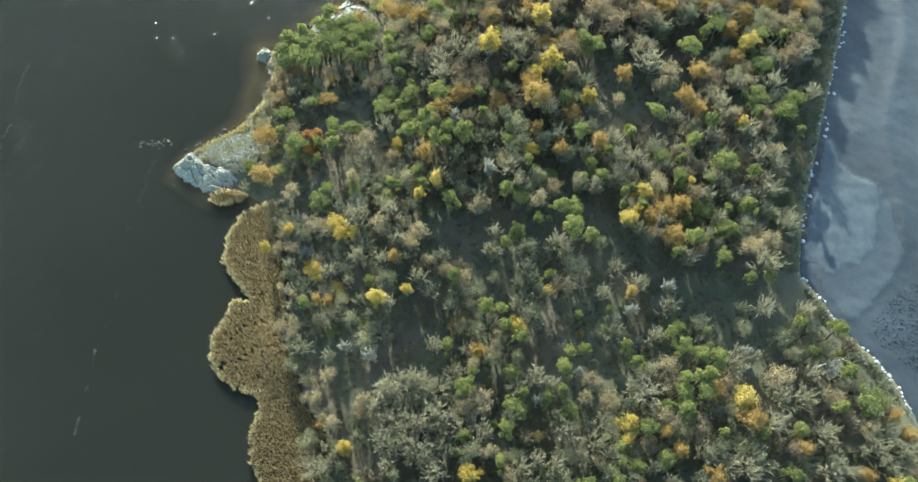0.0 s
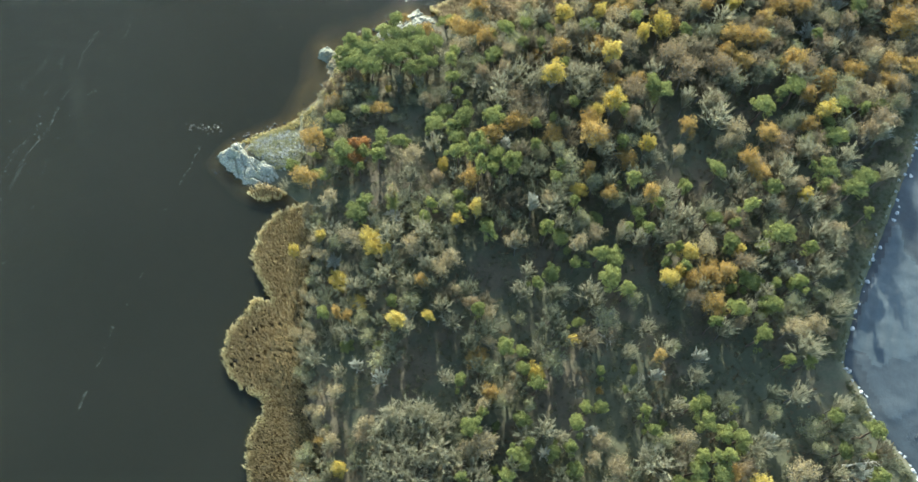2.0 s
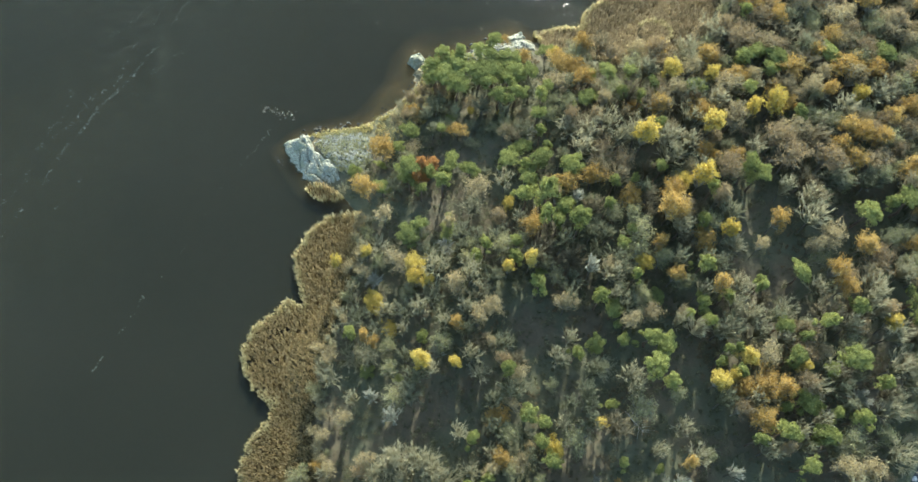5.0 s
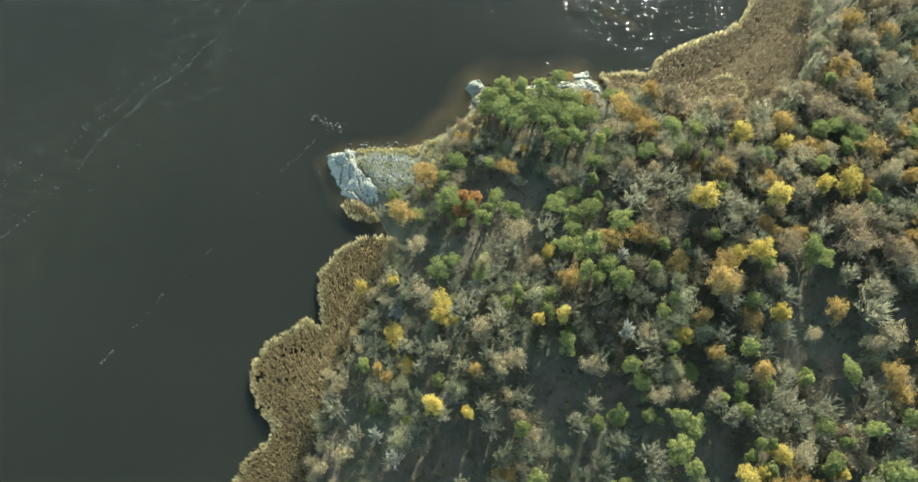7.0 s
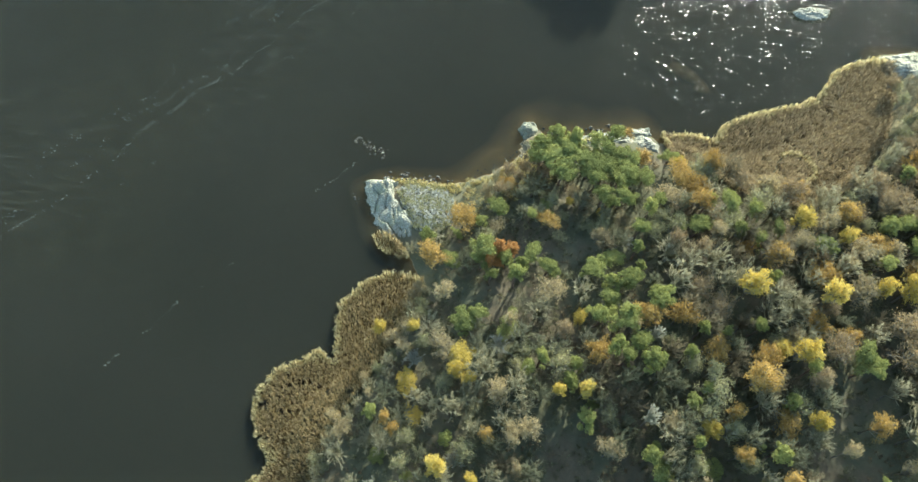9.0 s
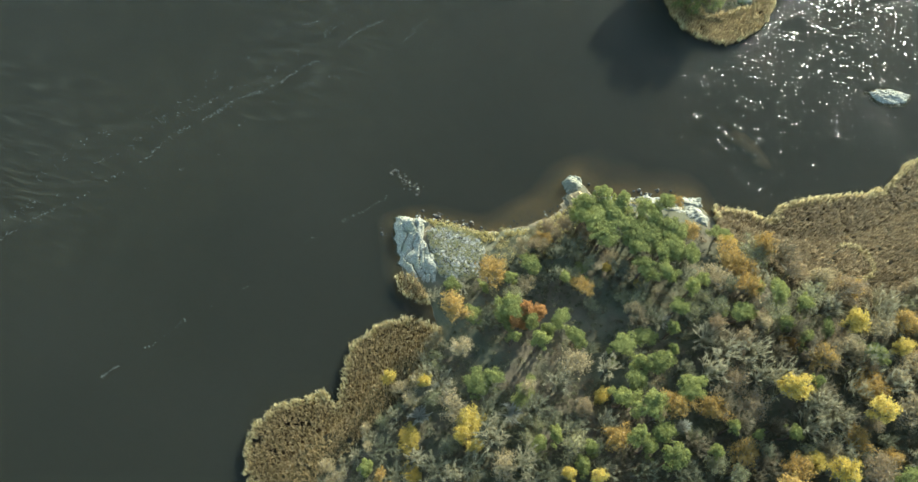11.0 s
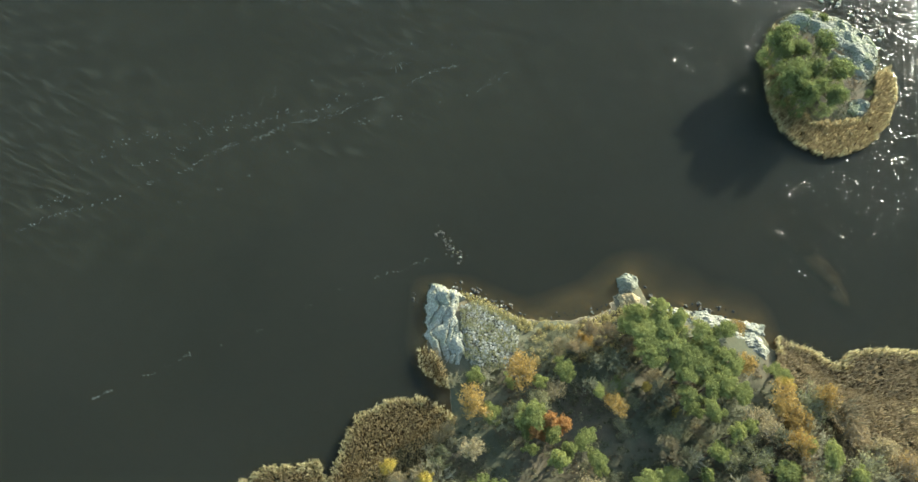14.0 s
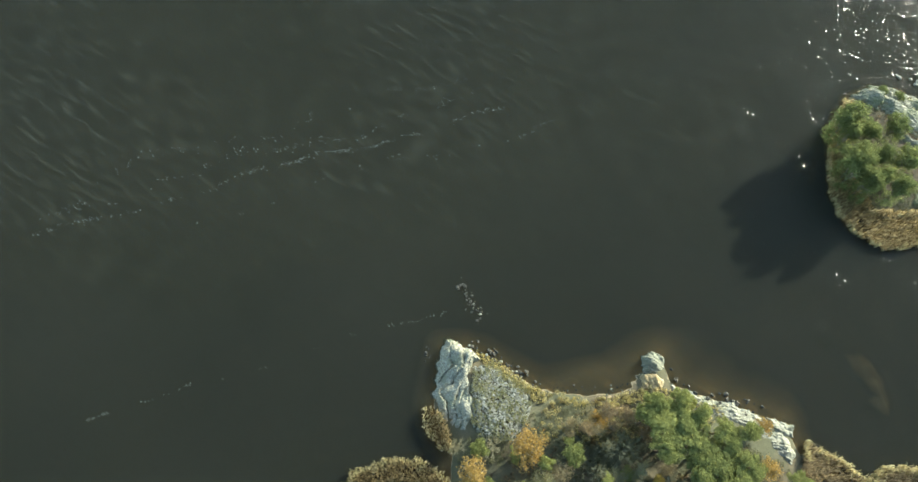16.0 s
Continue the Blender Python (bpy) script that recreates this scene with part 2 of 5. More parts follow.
def water_material():
    """Turbid lake water: a brown-green body that lets the shallow bed show, under a rippled gloss."""
    k = Mat("lake_water")
    p = k.place()

    def along_wind(degrees, squeeze):
        turn, stretch = k.add("ShaderNodeMapping"), k.add("ShaderNodeMapping")
        turn.inputs["Rotation"].default_value = (0, 0, radians(degrees))
        stretch.inputs["Scale"].default_value = (squeeze, 1.0, 1.0)
        k.link(p, turn.inputs["Vector"])
        k.link(turn.outputs["Vector"], stretch.inputs["Vector"])
        return stretch.outputs["Vector"]

    def slopes(vec, scale, detail, amount):
        n = k.add("ShaderNodeTexNoise", Scale=scale, Detail=detail, Roughness=0.55)
        k.link(vec, n.inputs["Vector"])
        sub = k.add("ShaderNodeVectorMath")
        sub.operation = "SUBTRACT"
        sub.inputs[1].default_value = (0.5, 0.5, 0.5)
        k.link(n.outputs["Color"], sub.inputs[0])
        mul = k.add("ShaderNodeVectorMath")
        mul.operation = "MULTIPLY"
        mul.inputs[1].default_value = (amount, amount, 0.0)
        k.link(sub.outputs[0], mul.inputs[0])
        return mul.outputs[0]

    def plus(a, b):
        n = k.add("ShaderNodeVectorMath")
        n.operation = "ADD"
        k.link(a, n.inputs[0])
        if isinstance(b, tuple):
            n.inputs[1].default_value = b
        else:
            k.link(b, n.inputs[1])
        return n.outputs[0]

    swell, cross = along_wind(-38, 0.17), along_wind(-20, 0.45)
    gusts = k.ramp(k.noise(0.02, 3.0, 0.5, p), [(0.35, (0.7, 0.7, 0.7)), (0.65, (1, 1, 1))])
    tilt = plus(slopes(swell, 1.3, 2.0, 0.45), slopes(cross, 4.4, 0.0, 0.8))
    calm = k.add("ShaderNodeVectorMath")
    calm.operation = "MULTIPLY"
    k.link(tilt, calm.inputs[0])
    calm.inputs[1].default_value = (0.88, 0.88, 0.88)
    unit = k.add("ShaderNodeVectorMath")
    unit.operation = "NORMALIZE"
    k.link(plus(calm.outputs[0], (0.0, 0.0, 1.0)), unit.inputs[0])
    normal = unit.outputs[0]
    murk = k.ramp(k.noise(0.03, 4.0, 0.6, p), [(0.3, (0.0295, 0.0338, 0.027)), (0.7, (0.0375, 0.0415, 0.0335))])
    # pale crest reflections painted into the body colour, out of the lee of the shore
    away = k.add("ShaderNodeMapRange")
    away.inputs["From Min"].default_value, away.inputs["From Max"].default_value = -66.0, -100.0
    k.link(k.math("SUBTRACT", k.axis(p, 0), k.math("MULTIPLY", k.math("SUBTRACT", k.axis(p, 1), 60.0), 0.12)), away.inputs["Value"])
    crest_sheen = k.ramp(k.noise(1.35, 3.0, 0.6, swell), [(0.48, (0, 0, 0)), (0.72, (1, 1, 1))])
    murk = k.mix(k.math("MULTIPLY", k.math("MULTIPLY", crest_sheen, away.outputs[0]), gusts), murk, (0.09, 0.1, 0.082))
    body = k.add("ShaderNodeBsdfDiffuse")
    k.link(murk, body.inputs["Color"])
    clear = k.add("ShaderNodeBsdfTransparent", Color=(0.8, 0.68, 0.48, 1))
    under = k.add("ShaderNodeMixShader", Fac=0.36)
    k.link(clear.outputs[0], under.inputs[1])
    k.link(body.outputs[0], under.inputs[2])
    gloss = k.add("ShaderNodeBsdfGlossy", Roughness=0.14)
    gloss.distribution = "BECKMANN"
    k.link(normal, gloss.inputs["Normal"])
    edge = k.add("ShaderNodeFresnel", IOR=1.14)
    k.link(normal, edge.inputs["Normal"])
    top = k.add("ShaderNodeMixShader")
    k.link(edge.outputs[0], top.inputs[0])
    k.link(under.outputs[0], top.inputs[1])
    k.link(gloss.outputs[0], top.inputs[2])
    k.link(top.outputs[0], k.out.inputs["Surface"])
    return k.m


def silt_material(name, dark, mid, pale):
    k = Mat(name)
    p = k.place()
    big, mid_noise, fine = k.noise(0.055, 5.0, 0.62, p), k.noise(0.3, 4.0, 0.6, p), k.noise(1.1, 6.0, 0.7, p)
    c = k.ramp(k.math("ADD", k.math("MULTIPLY", big, 0.6), k.math("ADD", k.math("MULTIPLY", fine, 0.2), k.math("MULTIPLY", mid_noise, 0.2))), [(0.4, dark), (0.52, mid), (0.62, pale)])
    return k.principled(c, 0.6, k.bump(fine, 0.5, 0.15))


M_GROUND, M_WATER = ground_material(), water_material()
M_SILT = silt_material("grey_quarry_floor", (0.010, 0.0165, 0.0205), (0.0175, 0.027, 0.0325), (0.031, 0.043, 0.05))
M_FAN = silt_material("pale_washed_silt", (0.028, 0.041, 0.047), (0.042, 0.058, 0.065), (0.062, 0.081, 0.088))
M_APRON = silt_material("settled_silt", (0.018, 0.028, 0.034), (0.027, 0.039, 0.046), (0.038, 0.052, 0.06))


foam = Mat("white_foam")
M_FOAM = foam.principled((0.16, 0.175, 0.16), 0.7)

# ---------------------------------------------------------------- building helpers


def mesh_from(name, verts, faces, material, smooth=False):
    me = bpy.data.meshes.new(name)
    me.from_pydata([tuple(v) for v in verts], [], [tuple(f) for f in faces])
    me.materials.append(material)
    if smooth:
        me.shade_smooth()
    me.update()
    return me


def part(name, me, parent, label=""):
    ob = new(name, me)
    ob.parent = parent
    return tagged(ob, label=label)


def inside(poly, pts):
    """Which points lie inside a polygon."""
    x, y = pts[:, 0], pts[:, 1]
    hit = np.zeros(len(pts), bool)
    for (x0, y0), (x1, y1) in zip(poly, poly[1:] + poly[:1]):
        cross = (y0 > y) != (y1 > y)
        hit ^= cross & (x < (x1 - x0) * (y - y0) / ((y1 - y0) or 1e-9) + x0)
    return hit


def rim(poly, pts):
    """Distance from points to a polygon's edge, positive inside."""
    best = np.full(len(pts), 1e9)
    for a, b in zip(poly, poly[1:] + poly[:1]):
        a, b = np.array(a), np.array(b)
        s = np.clip(((pts - a) @ (b - a)) / max((b - a) @ (b - a), 1e-9), 0, 1)
        best = np.minimum(best, np.hypot(*(pts - a - s[:, None] * (b - a)).T))
    return np.where(inside(poly, pts), best, -best)


def wavy(pts, scale, seed=0.0, octaves=3):
    """Smooth noise in the plane, about -1 to 1."""
    out = np.zeros(len(pts))
    rng = np.random.default_rng(int(seed * 10) + 5)
    for o in range(octaves):
        for _ in range(5):
            ang, ph = rng.uniform(0, 6.28, 2)
            f = 2 ** o / scale * rng.uniform(0.7, 1.4) * 6.28
            out += np.sin((pts[:, 0] * math.cos(ang) + pts[:, 1] * math.sin(ang)) * f + ph) / 2.2 / 2 ** o / 1.6
    return out


# ---------------------------------------------------------------- the shore
SHORE = [(-60, -1500), (-40, -200), (-26, -40), (-24, 0), (-28, 10), (-32, 18), (-38, 24), (-40, 30), (-39, 38), (-42, 45), (-43, 54),
         (-44, 60), (-48, 61.5), (-53, 60.8), (-57, 61), (-61.5, 63.5), (-65.6, 65.4), (-64.4, 69), (-60, 73.8), (-54.5, 78.2),
         (-52.8, 81), (-50.8, 86), (-49.3, 93), (-52, 97), (-53.4, 100.2), (-51, 101), (-48.4, 100.6), (-42.6, 108.4), (-37, 117),
         (-32, 117), (-28, 120), (-22, 123), (-16, 130), (-11, 142), (-9, 155), (-10, 166), (-14, 170.5), (-8, 177), (5, 186),
         (40, 215), (120, 260), (500, 420), (2600, 700), (2600, -2600)]
QUARRY = [(150, -60), (112, 0), (97, 18), (92.3, 29), (89.8, 34.5), (85.7, 40), (79, 46), (75.4, 52), (71, 57.4), (72, 66), (74, 77),
          (76.7, 87.5), (79.7, 100), (82.7, 112), (87, 131), (96, 160), (120, 190), (220, 200), (220, -60)]
ISLET = [(-79, 147.5), (-74.5, 146.6), (-69, 147.6), (-65.5, 151), (-64.6, 157), (-66.5, 163.5), (-71, 169.4), (-75, 172.4), (-80.5, 173.2), (-86.1, 171),
         (-90.5, 167), (-92.6, 162.4), (-91.6, 157), (-89, 153.4), (-85.6, 150)]


def land_height(pts):
    """Height of the ground sheet: forest floor, quarry bank, islet and lake bed."""
    d, q, i = rim(SHORE, pts), rim(QUARRY, pts), rim(ISLET, pts)
    rough = wavy(pts, 14, 1)
    up = 3.0 * (1 - np.exp(-np.maximum(d, 0) / 8)) + 0.35 * rough * np.clip(d / 8, 0, 1)
    bank = np.clip((q + 1.6) / 2.2, 0, 1)
    up = up * (1 - bank) + 0.4 * bank
    isle = 1.5 * (1 - np.exp(-np.maximum(i, 0) / 4))
    out = np.minimum(np.maximum(-d, 0), np.maximum(-i, 0) * 3.5)
    bed = -0.05 - 2.9 * (1 - np.exp(-out / 4.5))
    # a sand spit that runs out from the reed shore, and the shallow cove
    spit = np.exp(-((pts[:, 1] - 135.0 - 0.22 * (pts[:, 0] + 39) - 0.8 * np.sin(pts[:, 0] / 4)) / 3.8) ** 2) * np.exp(-((pts[:, 0] + 39) / 9) ** 2) * (1 + 0.35 * wavy(pts, 7, 31))
    cove = np.exp(-(((pts[:, 0] + 53) / 4.5) ** 2 + ((pts[:, 1] - 88) / 7) ** 2))
    bar = np.exp(-(((pts[:, 0] + 66) / 4) ** 2 + ((pts[:, 1] - 76) / 4.5) ** 2))
    bay = np.exp(-(((pts[:, 0] + 52) / 16) ** 2 + ((pts[:, 1] - 112) / 24) ** 2))
    bed = bed + 1.45 * spit + 1.25 * cove + 0.2 * bar + 0.95 * bay
    bed = np.minimum(bed, -0.06) + 0.08 * rough
    return np.where(d > 0, up, np.where(i > 0, isle, np.minimum(bed, -0.03)))


def ground_at(x, y):
    return float(land_height(np.array([[x, y]], float))[0])


def axis_steps(lo, hi, step, far):
    mid = np.arange(lo, hi + step / 2, step)
    grow = [step * 1.5 ** k for k in range(1, 40)]
    out = np.cumsum(grow)
    out = out[out < far]
    return np.concatenate([lo - out[::-1], mid, hi + out])


def build_ground():
    xs, ys = axis_steps(-112, 112, 1.0, 2400), axis_steps(-24, 206, 1.0, 2400)
    gx, gy = np.meshgrid(xs, ys)
    pts = np.stack([gx.ravel(), gy.ravel()], 1)
    z = land_height(pts)
    verts = np.column_stack([pts, z])
    nx, ny = len(xs), len(ys)
    k = (np.arange(ny - 1)[:, None] * nx + np.arange(nx - 1)[None]).ravel()
    faces = np.stack([k, k + 1, k + 1 + nx, k + nx], 1)
    me = mesh_from("ground", verts, faces, M_GROUND, True)
    tagged(new("ground", me), "mossy forest floor with leaf litter running down to a sandy lake bed", "ground", kind="structure")


def build_water():
    s = 2400.0
    me = mesh_from("water", [(-s, -s, 0), (s, -s, 0), (s, s, 0), (-s, s, 0)], [(0, 1, 2, 3)], M_WATER)
    tagged(new("water", me), "dark olive lake water with fine wind ripples", "water", kind="structure")


FAN = [(78.8, 92.3), (81.5, 92.3), (82.7, 86.6), (85.4, 83.6), (90.9, 82.0), (90.8, 76.4), (89.2, 69.0), (88.4, 64.7), (84.7, 61.5), (80.8, 59.4), (77.9, 57.7), (72.7, 60.5),
       (72.8, 67.0), (75.1, 77.3)]
APRON = [(90.9, 82.0), (93.6, 76.7), (93.5, 71.7), (95.2, 65.6), (93.2, 59.9), (90.3, 56.2), (84.8, 49.6), (80.9, 46.9), (77.6, 51.3), (73.8, 57.5), (72.7, 60.5), (81.5, 68.1), (87.3, 75.9)]


def build_quarry():
    """The bare grey basin beside the wood, with a fan of washed silt."""
    xs, ys = np.arange(68, 140, 0.55), np.arange(-20, 180, 0.55)
    gx, gy = np.meshgrid(xs, ys)
    pts = np.stack([gx.ravel(), gy.ravel()], 1)
    d = rim(QUARRY, pts)
    z = 0.75 + 0.16 * wavy(pts, 30, 3) + 0.03 * wavy(pts, 4, 4)
    # the fan: apex up the bank, gullies between its fingers, and a smooth apron beyond its toe
    dx, dy = pts[:, 0] - 79.9, pts[:, 1] - 94.0
    reach, ang = np.hypot(dx, dy), np.arctan2(dy, dx)
    fan = np.clip((rim(FAN, pts) + 0.5 * np.sin(ang * 34) * np.clip((reach - 22) / 8, 0, 1) + 0.3 * wavy(pts, 3, 8)) / 1.3, 0, 1)
    apron = np.clip((rim(APRON, pts) + 0.5 * wavy(pts, 5, 9)) / 1.5, 0, 1)
    rills = np.sin(ang * 70 + 0.9 * np.sin(reach / 3.1) + 1.5 * wavy(pts, 9, 12))
    z = z + 0.2 * np.maximum(apron, fan) + fan * (0.35 - 0.007 * reach + 0.06 * rills * np.clip(reach / 14, 0, 1) + 0.03 * np.sin(reach * 1.5 + 2.5 * wavy(pts, 8, 13)))
    ridge = np.exp(-((pts[:, 0] - 93 - 0.12 * (pts[:, 1] - 70) - 2 * np.sin(pts[:, 1] / 9)) / 2.0) ** 2)
    z = z + 0.3 * ridge * np.clip((pts[:, 1] - 55) / 10, 0, 1) + 0.012 * np.sin(pts[:, 0] * 1.3 + 1.5 * np.sin(pts[:, 1] / 6)) * np.clip((pts[:, 0] - 95) / 6, 0, 1)
    z = z - np.clip((0.4 - d) / 1.2, 0, 1) * 1.2
    keep = d > -0.8
    nx = len(xs)
    idx = -np.ones(len(pts), int)
    idx[keep] = np.arange(keep.sum())
    k = (np.arange(len(ys) - 1)[:, None] * nx + np.arange(nx - 1)[None]).ravel()
    quad = np.stack([k, k + 1, k + 1 + nx, k + nx], 1)
    quad = idx[quad[keep[quad].all(1)]]
    me = mesh_from("quarry_floor", np.column_stack([pts, z])[keep], quad, M_SILT, True)
    me.materials.append(M_FAN)
    me.materials.append(M_APRON)
    pale, mid = (fan > 0.4)[keep][quad].all(1), (apron > 0.4)[keep][quad].all(1)
    me.polygons.foreach_set("material_index", np.where(pale, 1, np.where(mid, 2, 0)).astype(np.int32))
    tagged(new("quarry_floor", me), "bare blue-grey quarry floor with a fan of washed silt", "ground", kind="structure")


build_ground()
build_water()
build_quarry()

# ---------------------------------------------------------------- plants: meshes


def tube(path, radii, sides, verts, faces):
    """A tapering tube along points, added to verts and faces."""
    base = len(verts)
    for n, (p, r) in enumerate(zip(path, radii)):
        a = path[min(n + 1, len(path) - 1)] - path[max(n - 1, 0)]
        a = a / (np.linalg.norm(a) + 1e-9)
        u = np.cross(a, (0.3, 0.95, 0.1))
        u /= np.linalg.norm(u) + 1e-9
        w = np.cross(a, u)
        for s in range(sides):
            t = 2 * math.pi * s / sides
            verts.append(p + r * (u * math.cos(t) + w * math.sin(t)))
    for n in range(len(path) - 1):
        for s in range(sides):
            i, j = base + n * sides + s, base + n * sides + (s + 1) % sides
            faces.append((i, j, j + sides, i + sides))


def spray(rng, pts, z, low, high, radius, count, size):
    """Bushes as loose clouds of small leaves, all at once: vertices and faces."""
    n = len(pts)
    d = rng.normal(size=(n, count, 3))
    d /= np.linalg.norm(d, axis=2, keepdims=True)
    big = rng.uniform(0.55, 1.2, (n, 1, 1))
    p = d * rng.uniform(0.4, 1.0, (n, count, 1)) * np.array([radius, radius, (high - low) / 2]) * big
    p[..., :2] += pts[:, None]
    p[..., 2] += z[:, None] + (low + high) / 2 * big[..., 0]
    nrm = d + rng.normal(size=d.shape) * 0.6 + np.array([0, 0, 0.5])
    nrm /= np.linalg.norm(nrm, axis=2, keepdims=True)
    u = np.cross(nrm, rng.normal(size=d.shape))
    u /= np.linalg.norm(u, axis=2, keepdims=True)
    w = np.cross(nrm, u)
    s = size * rng.uniform(0.6, 1.3, (n, count, 1))
    verts = np.stack([p - u * s * 0.6 - w * s * 0.4, p + u * s * 0.6 - w * s * 0.45, p + w * s * 0.7], 2).reshape(-1, 3)
    return verts.tolist(), np.arange(n * count * 3).reshape(-1, 3).tolist()


def leaf_cloud(rng, centres, radii, count, size, verts, faces, flat=0.75, inner=0.72):
    """Small leaf sprays over the upper shells of a crown's lobes."""
    c = np.repeat(np.array(centres), count, 0)
    r = np.repeat(np.array(radii), count)[:, None]
    n = len(c)
    d = rng.normal(size=(n, 3))
    d[:, 2] = np.abs(d[:, 2]) * 1.1 - 0.35
    d /= np.linalg.norm(d, axis=1, keepdims=True)
    p = c + d * r * rng.uniform(inner, 1.1, (n, 1)) * np.array([1, 1, flat])
    nrm = d * 0.9 + rng.normal(size=(n, 3)) * 0.55
    nrm /= np.linalg.norm(nrm, axis=1, keepdims=True)
    u = np.cross(nrm, rng.normal(size=(n, 3)))
    u /= np.linalg.norm(u, axis=1, keepdims=True)
    w = np.cross(nrm, u)
    s = size * rng.uniform(0.6, 1.25, (n, 1))
    tri = np.stack([p - u * s * 0.6 - w * s * 0.4, p + u * s * 0.6 - w * s * 0.45, p + u * s * rng.uniform(-0.4, 0.4, (n, 1)) + w * s * 0.7], 1)
    base = len(verts)
    verts += list(tri.reshape(-1, 3))
    faces += (base + np.arange(n * 3).reshape(-1, 3)).tolist()


def pine_meshes(seed, height, low, radius=1.7, leaves=130, size=0.17):
    """Trunk with limbs, and an umbrella crown of many uneven needle clumps."""
    rng = np.random.default_rng(seed)
    tv, tf, cv, cf = [], [], [], []
    bend = rng.normal(size=(5, 2)) * 0.12
    path = [np.array([*(bend[:n + 1].sum(0) if n else (0, 0)), height * 0.92 * n / 4]) for n in range(5)]
    tube(path, [0.19, 0.16, 0.13, 0.09, 0.04], 7, tv, tf)
    centres, radii = [], []
    count, squash, turn = int(rng.integers(20, 28)), rng.uniform(0.8, 1.25), rng.uniform(0, 6.28)
    for n in range(count):
        a = n * 2.4 + rng.uniform(-0.5, 0.5)
        rr = radius * rng.uniform(0.45, 1.0) * math.sqrt((n + 0.4) / count) * (1 + 0.22 * math.sin(2 * a + turn))
        z = height - 0.5 - (height - low) * (rr / radius) ** 2 * rng.uniform(0.5, 1.7) - rng.uniform(0, 0.5)
        c = np.array([path[4][0] + rr * math.cos(a) * squash, path[4][1] + rr * math.sin(a) / squash, z])
        centres.append(c)
        radii.append(radius * rng.uniform(0.17, 0.36))
        root = path[3] * (1 - n / count * 0.8) + path[4] * (n / count * 0.8)
        root[2] = min(root[2], z - 0.1)
        if n > 4 and n % 2:
            tube([root, (root + c) / 2 + np.array([0, 0, -0.15]), c], [0.06, 0.045, 0.02], 4, tv, tf)
    leaf_cloud(rng, centres, radii, leaves, size, cv, cf, 0.7, 0.45)
    # shaded sprays under the umbrella
    lower = [c * np.array([0.8, 0.8, 1]) + np.array([0, 0, -rng.uniform(0.8, 2.2)]) for c in centres[3::3]]
    leaf_cloud(rng, lower, [0.5] * len(lower), 55, 0.19, cv, cf)
    return tv, tf, cv, cf


def branching(seed, height, radius, twigs, tv, tf, wv, wf, width=0.05):
    """Trunk and limbs into tv, tf; a dome of fine twigs into wv, wf. Gives the limb tips."""
    rng = np.random.default_rng(seed)
    fork = height * rng.uniform(0.28, 0.4)
    lean = rng.normal(size=2) * 0.15
    top = np.array([lean[0], lean[1], fork])
    tube([np.zeros(3), top * 0.5 + np.array([0.04, 0, 0]), top], [0.12, 0.1, 0.08], 6, tv, tf)
    tips, limbs = [], 26
    uneven, turn = rng.uniform(0.1, 0.3), rng.uniform(0, 6.28)
    for n in range(limbs):
        a = n * 2.4 + rng.uniform(-0.3, 0.3)
        out = radius * math.sqrt((n + 0.3) / limbs) * 0.72 * (1 + uneven * math.sin(2 * a + turn) + rng.uniform(-0.15, 0.1))
        up = height - 0.3 * height * (out / radius) ** 2 - rng.uniform(0.3, 1.2)
        end = np.array([lean[0] + out * math.cos(a), lean[1] + out * math.sin(a), up])
        mid = top * 0.45 + end * 0.55 + np.array([0, 0, -0.06 * height * out / radius]) + rng.normal(size=3) * 0.1
        tube([top, mid, end], [0.07, 0.055, 0.022], 3, wv, wf)
        for _ in range(4):
            s = rng.uniform(0.1, 1.0)
            root = mid * (1 - s) + end * s
            way = (end - top) / np.linalg.norm(end - top) + rng.normal(size=3) * 0.24
            way[2] = abs(way[2]) * 0.75 + 0.1
            way /= np.linalg.norm(way)
            tip = root + way * radius * rng.uniform(0.26, 0.5)
            flank = np.cross(way, rng.normal(size=3))
            flank *= 0.024 / (np.linalg.norm(flank) + 1e-9)
            b = len(wv)
            wv += [root - flank, root + flank, tip]
            wf.append((b, b + 1, b + 2))
            tips.append(tip)
            for _ in range(twigs):
                q = root + (tip - root) * rng.uniform(0.15, 1.0)
                d = way + rng.normal(size=3) * 0.26
                d /= np.linalg.norm(d)
                far = q + d * radius * rng.uniform(0.16, 0.4)
                side = np.cross(d, rng.normal(size=3))
                side *= width / (np.linalg.norm(side) + 1e-9)
                b = len(wv)
                wv += [q - side * 0.7, q + side * 0.7, far]
                wf.append((b, b + 1, b + 2))
    return rng, tips


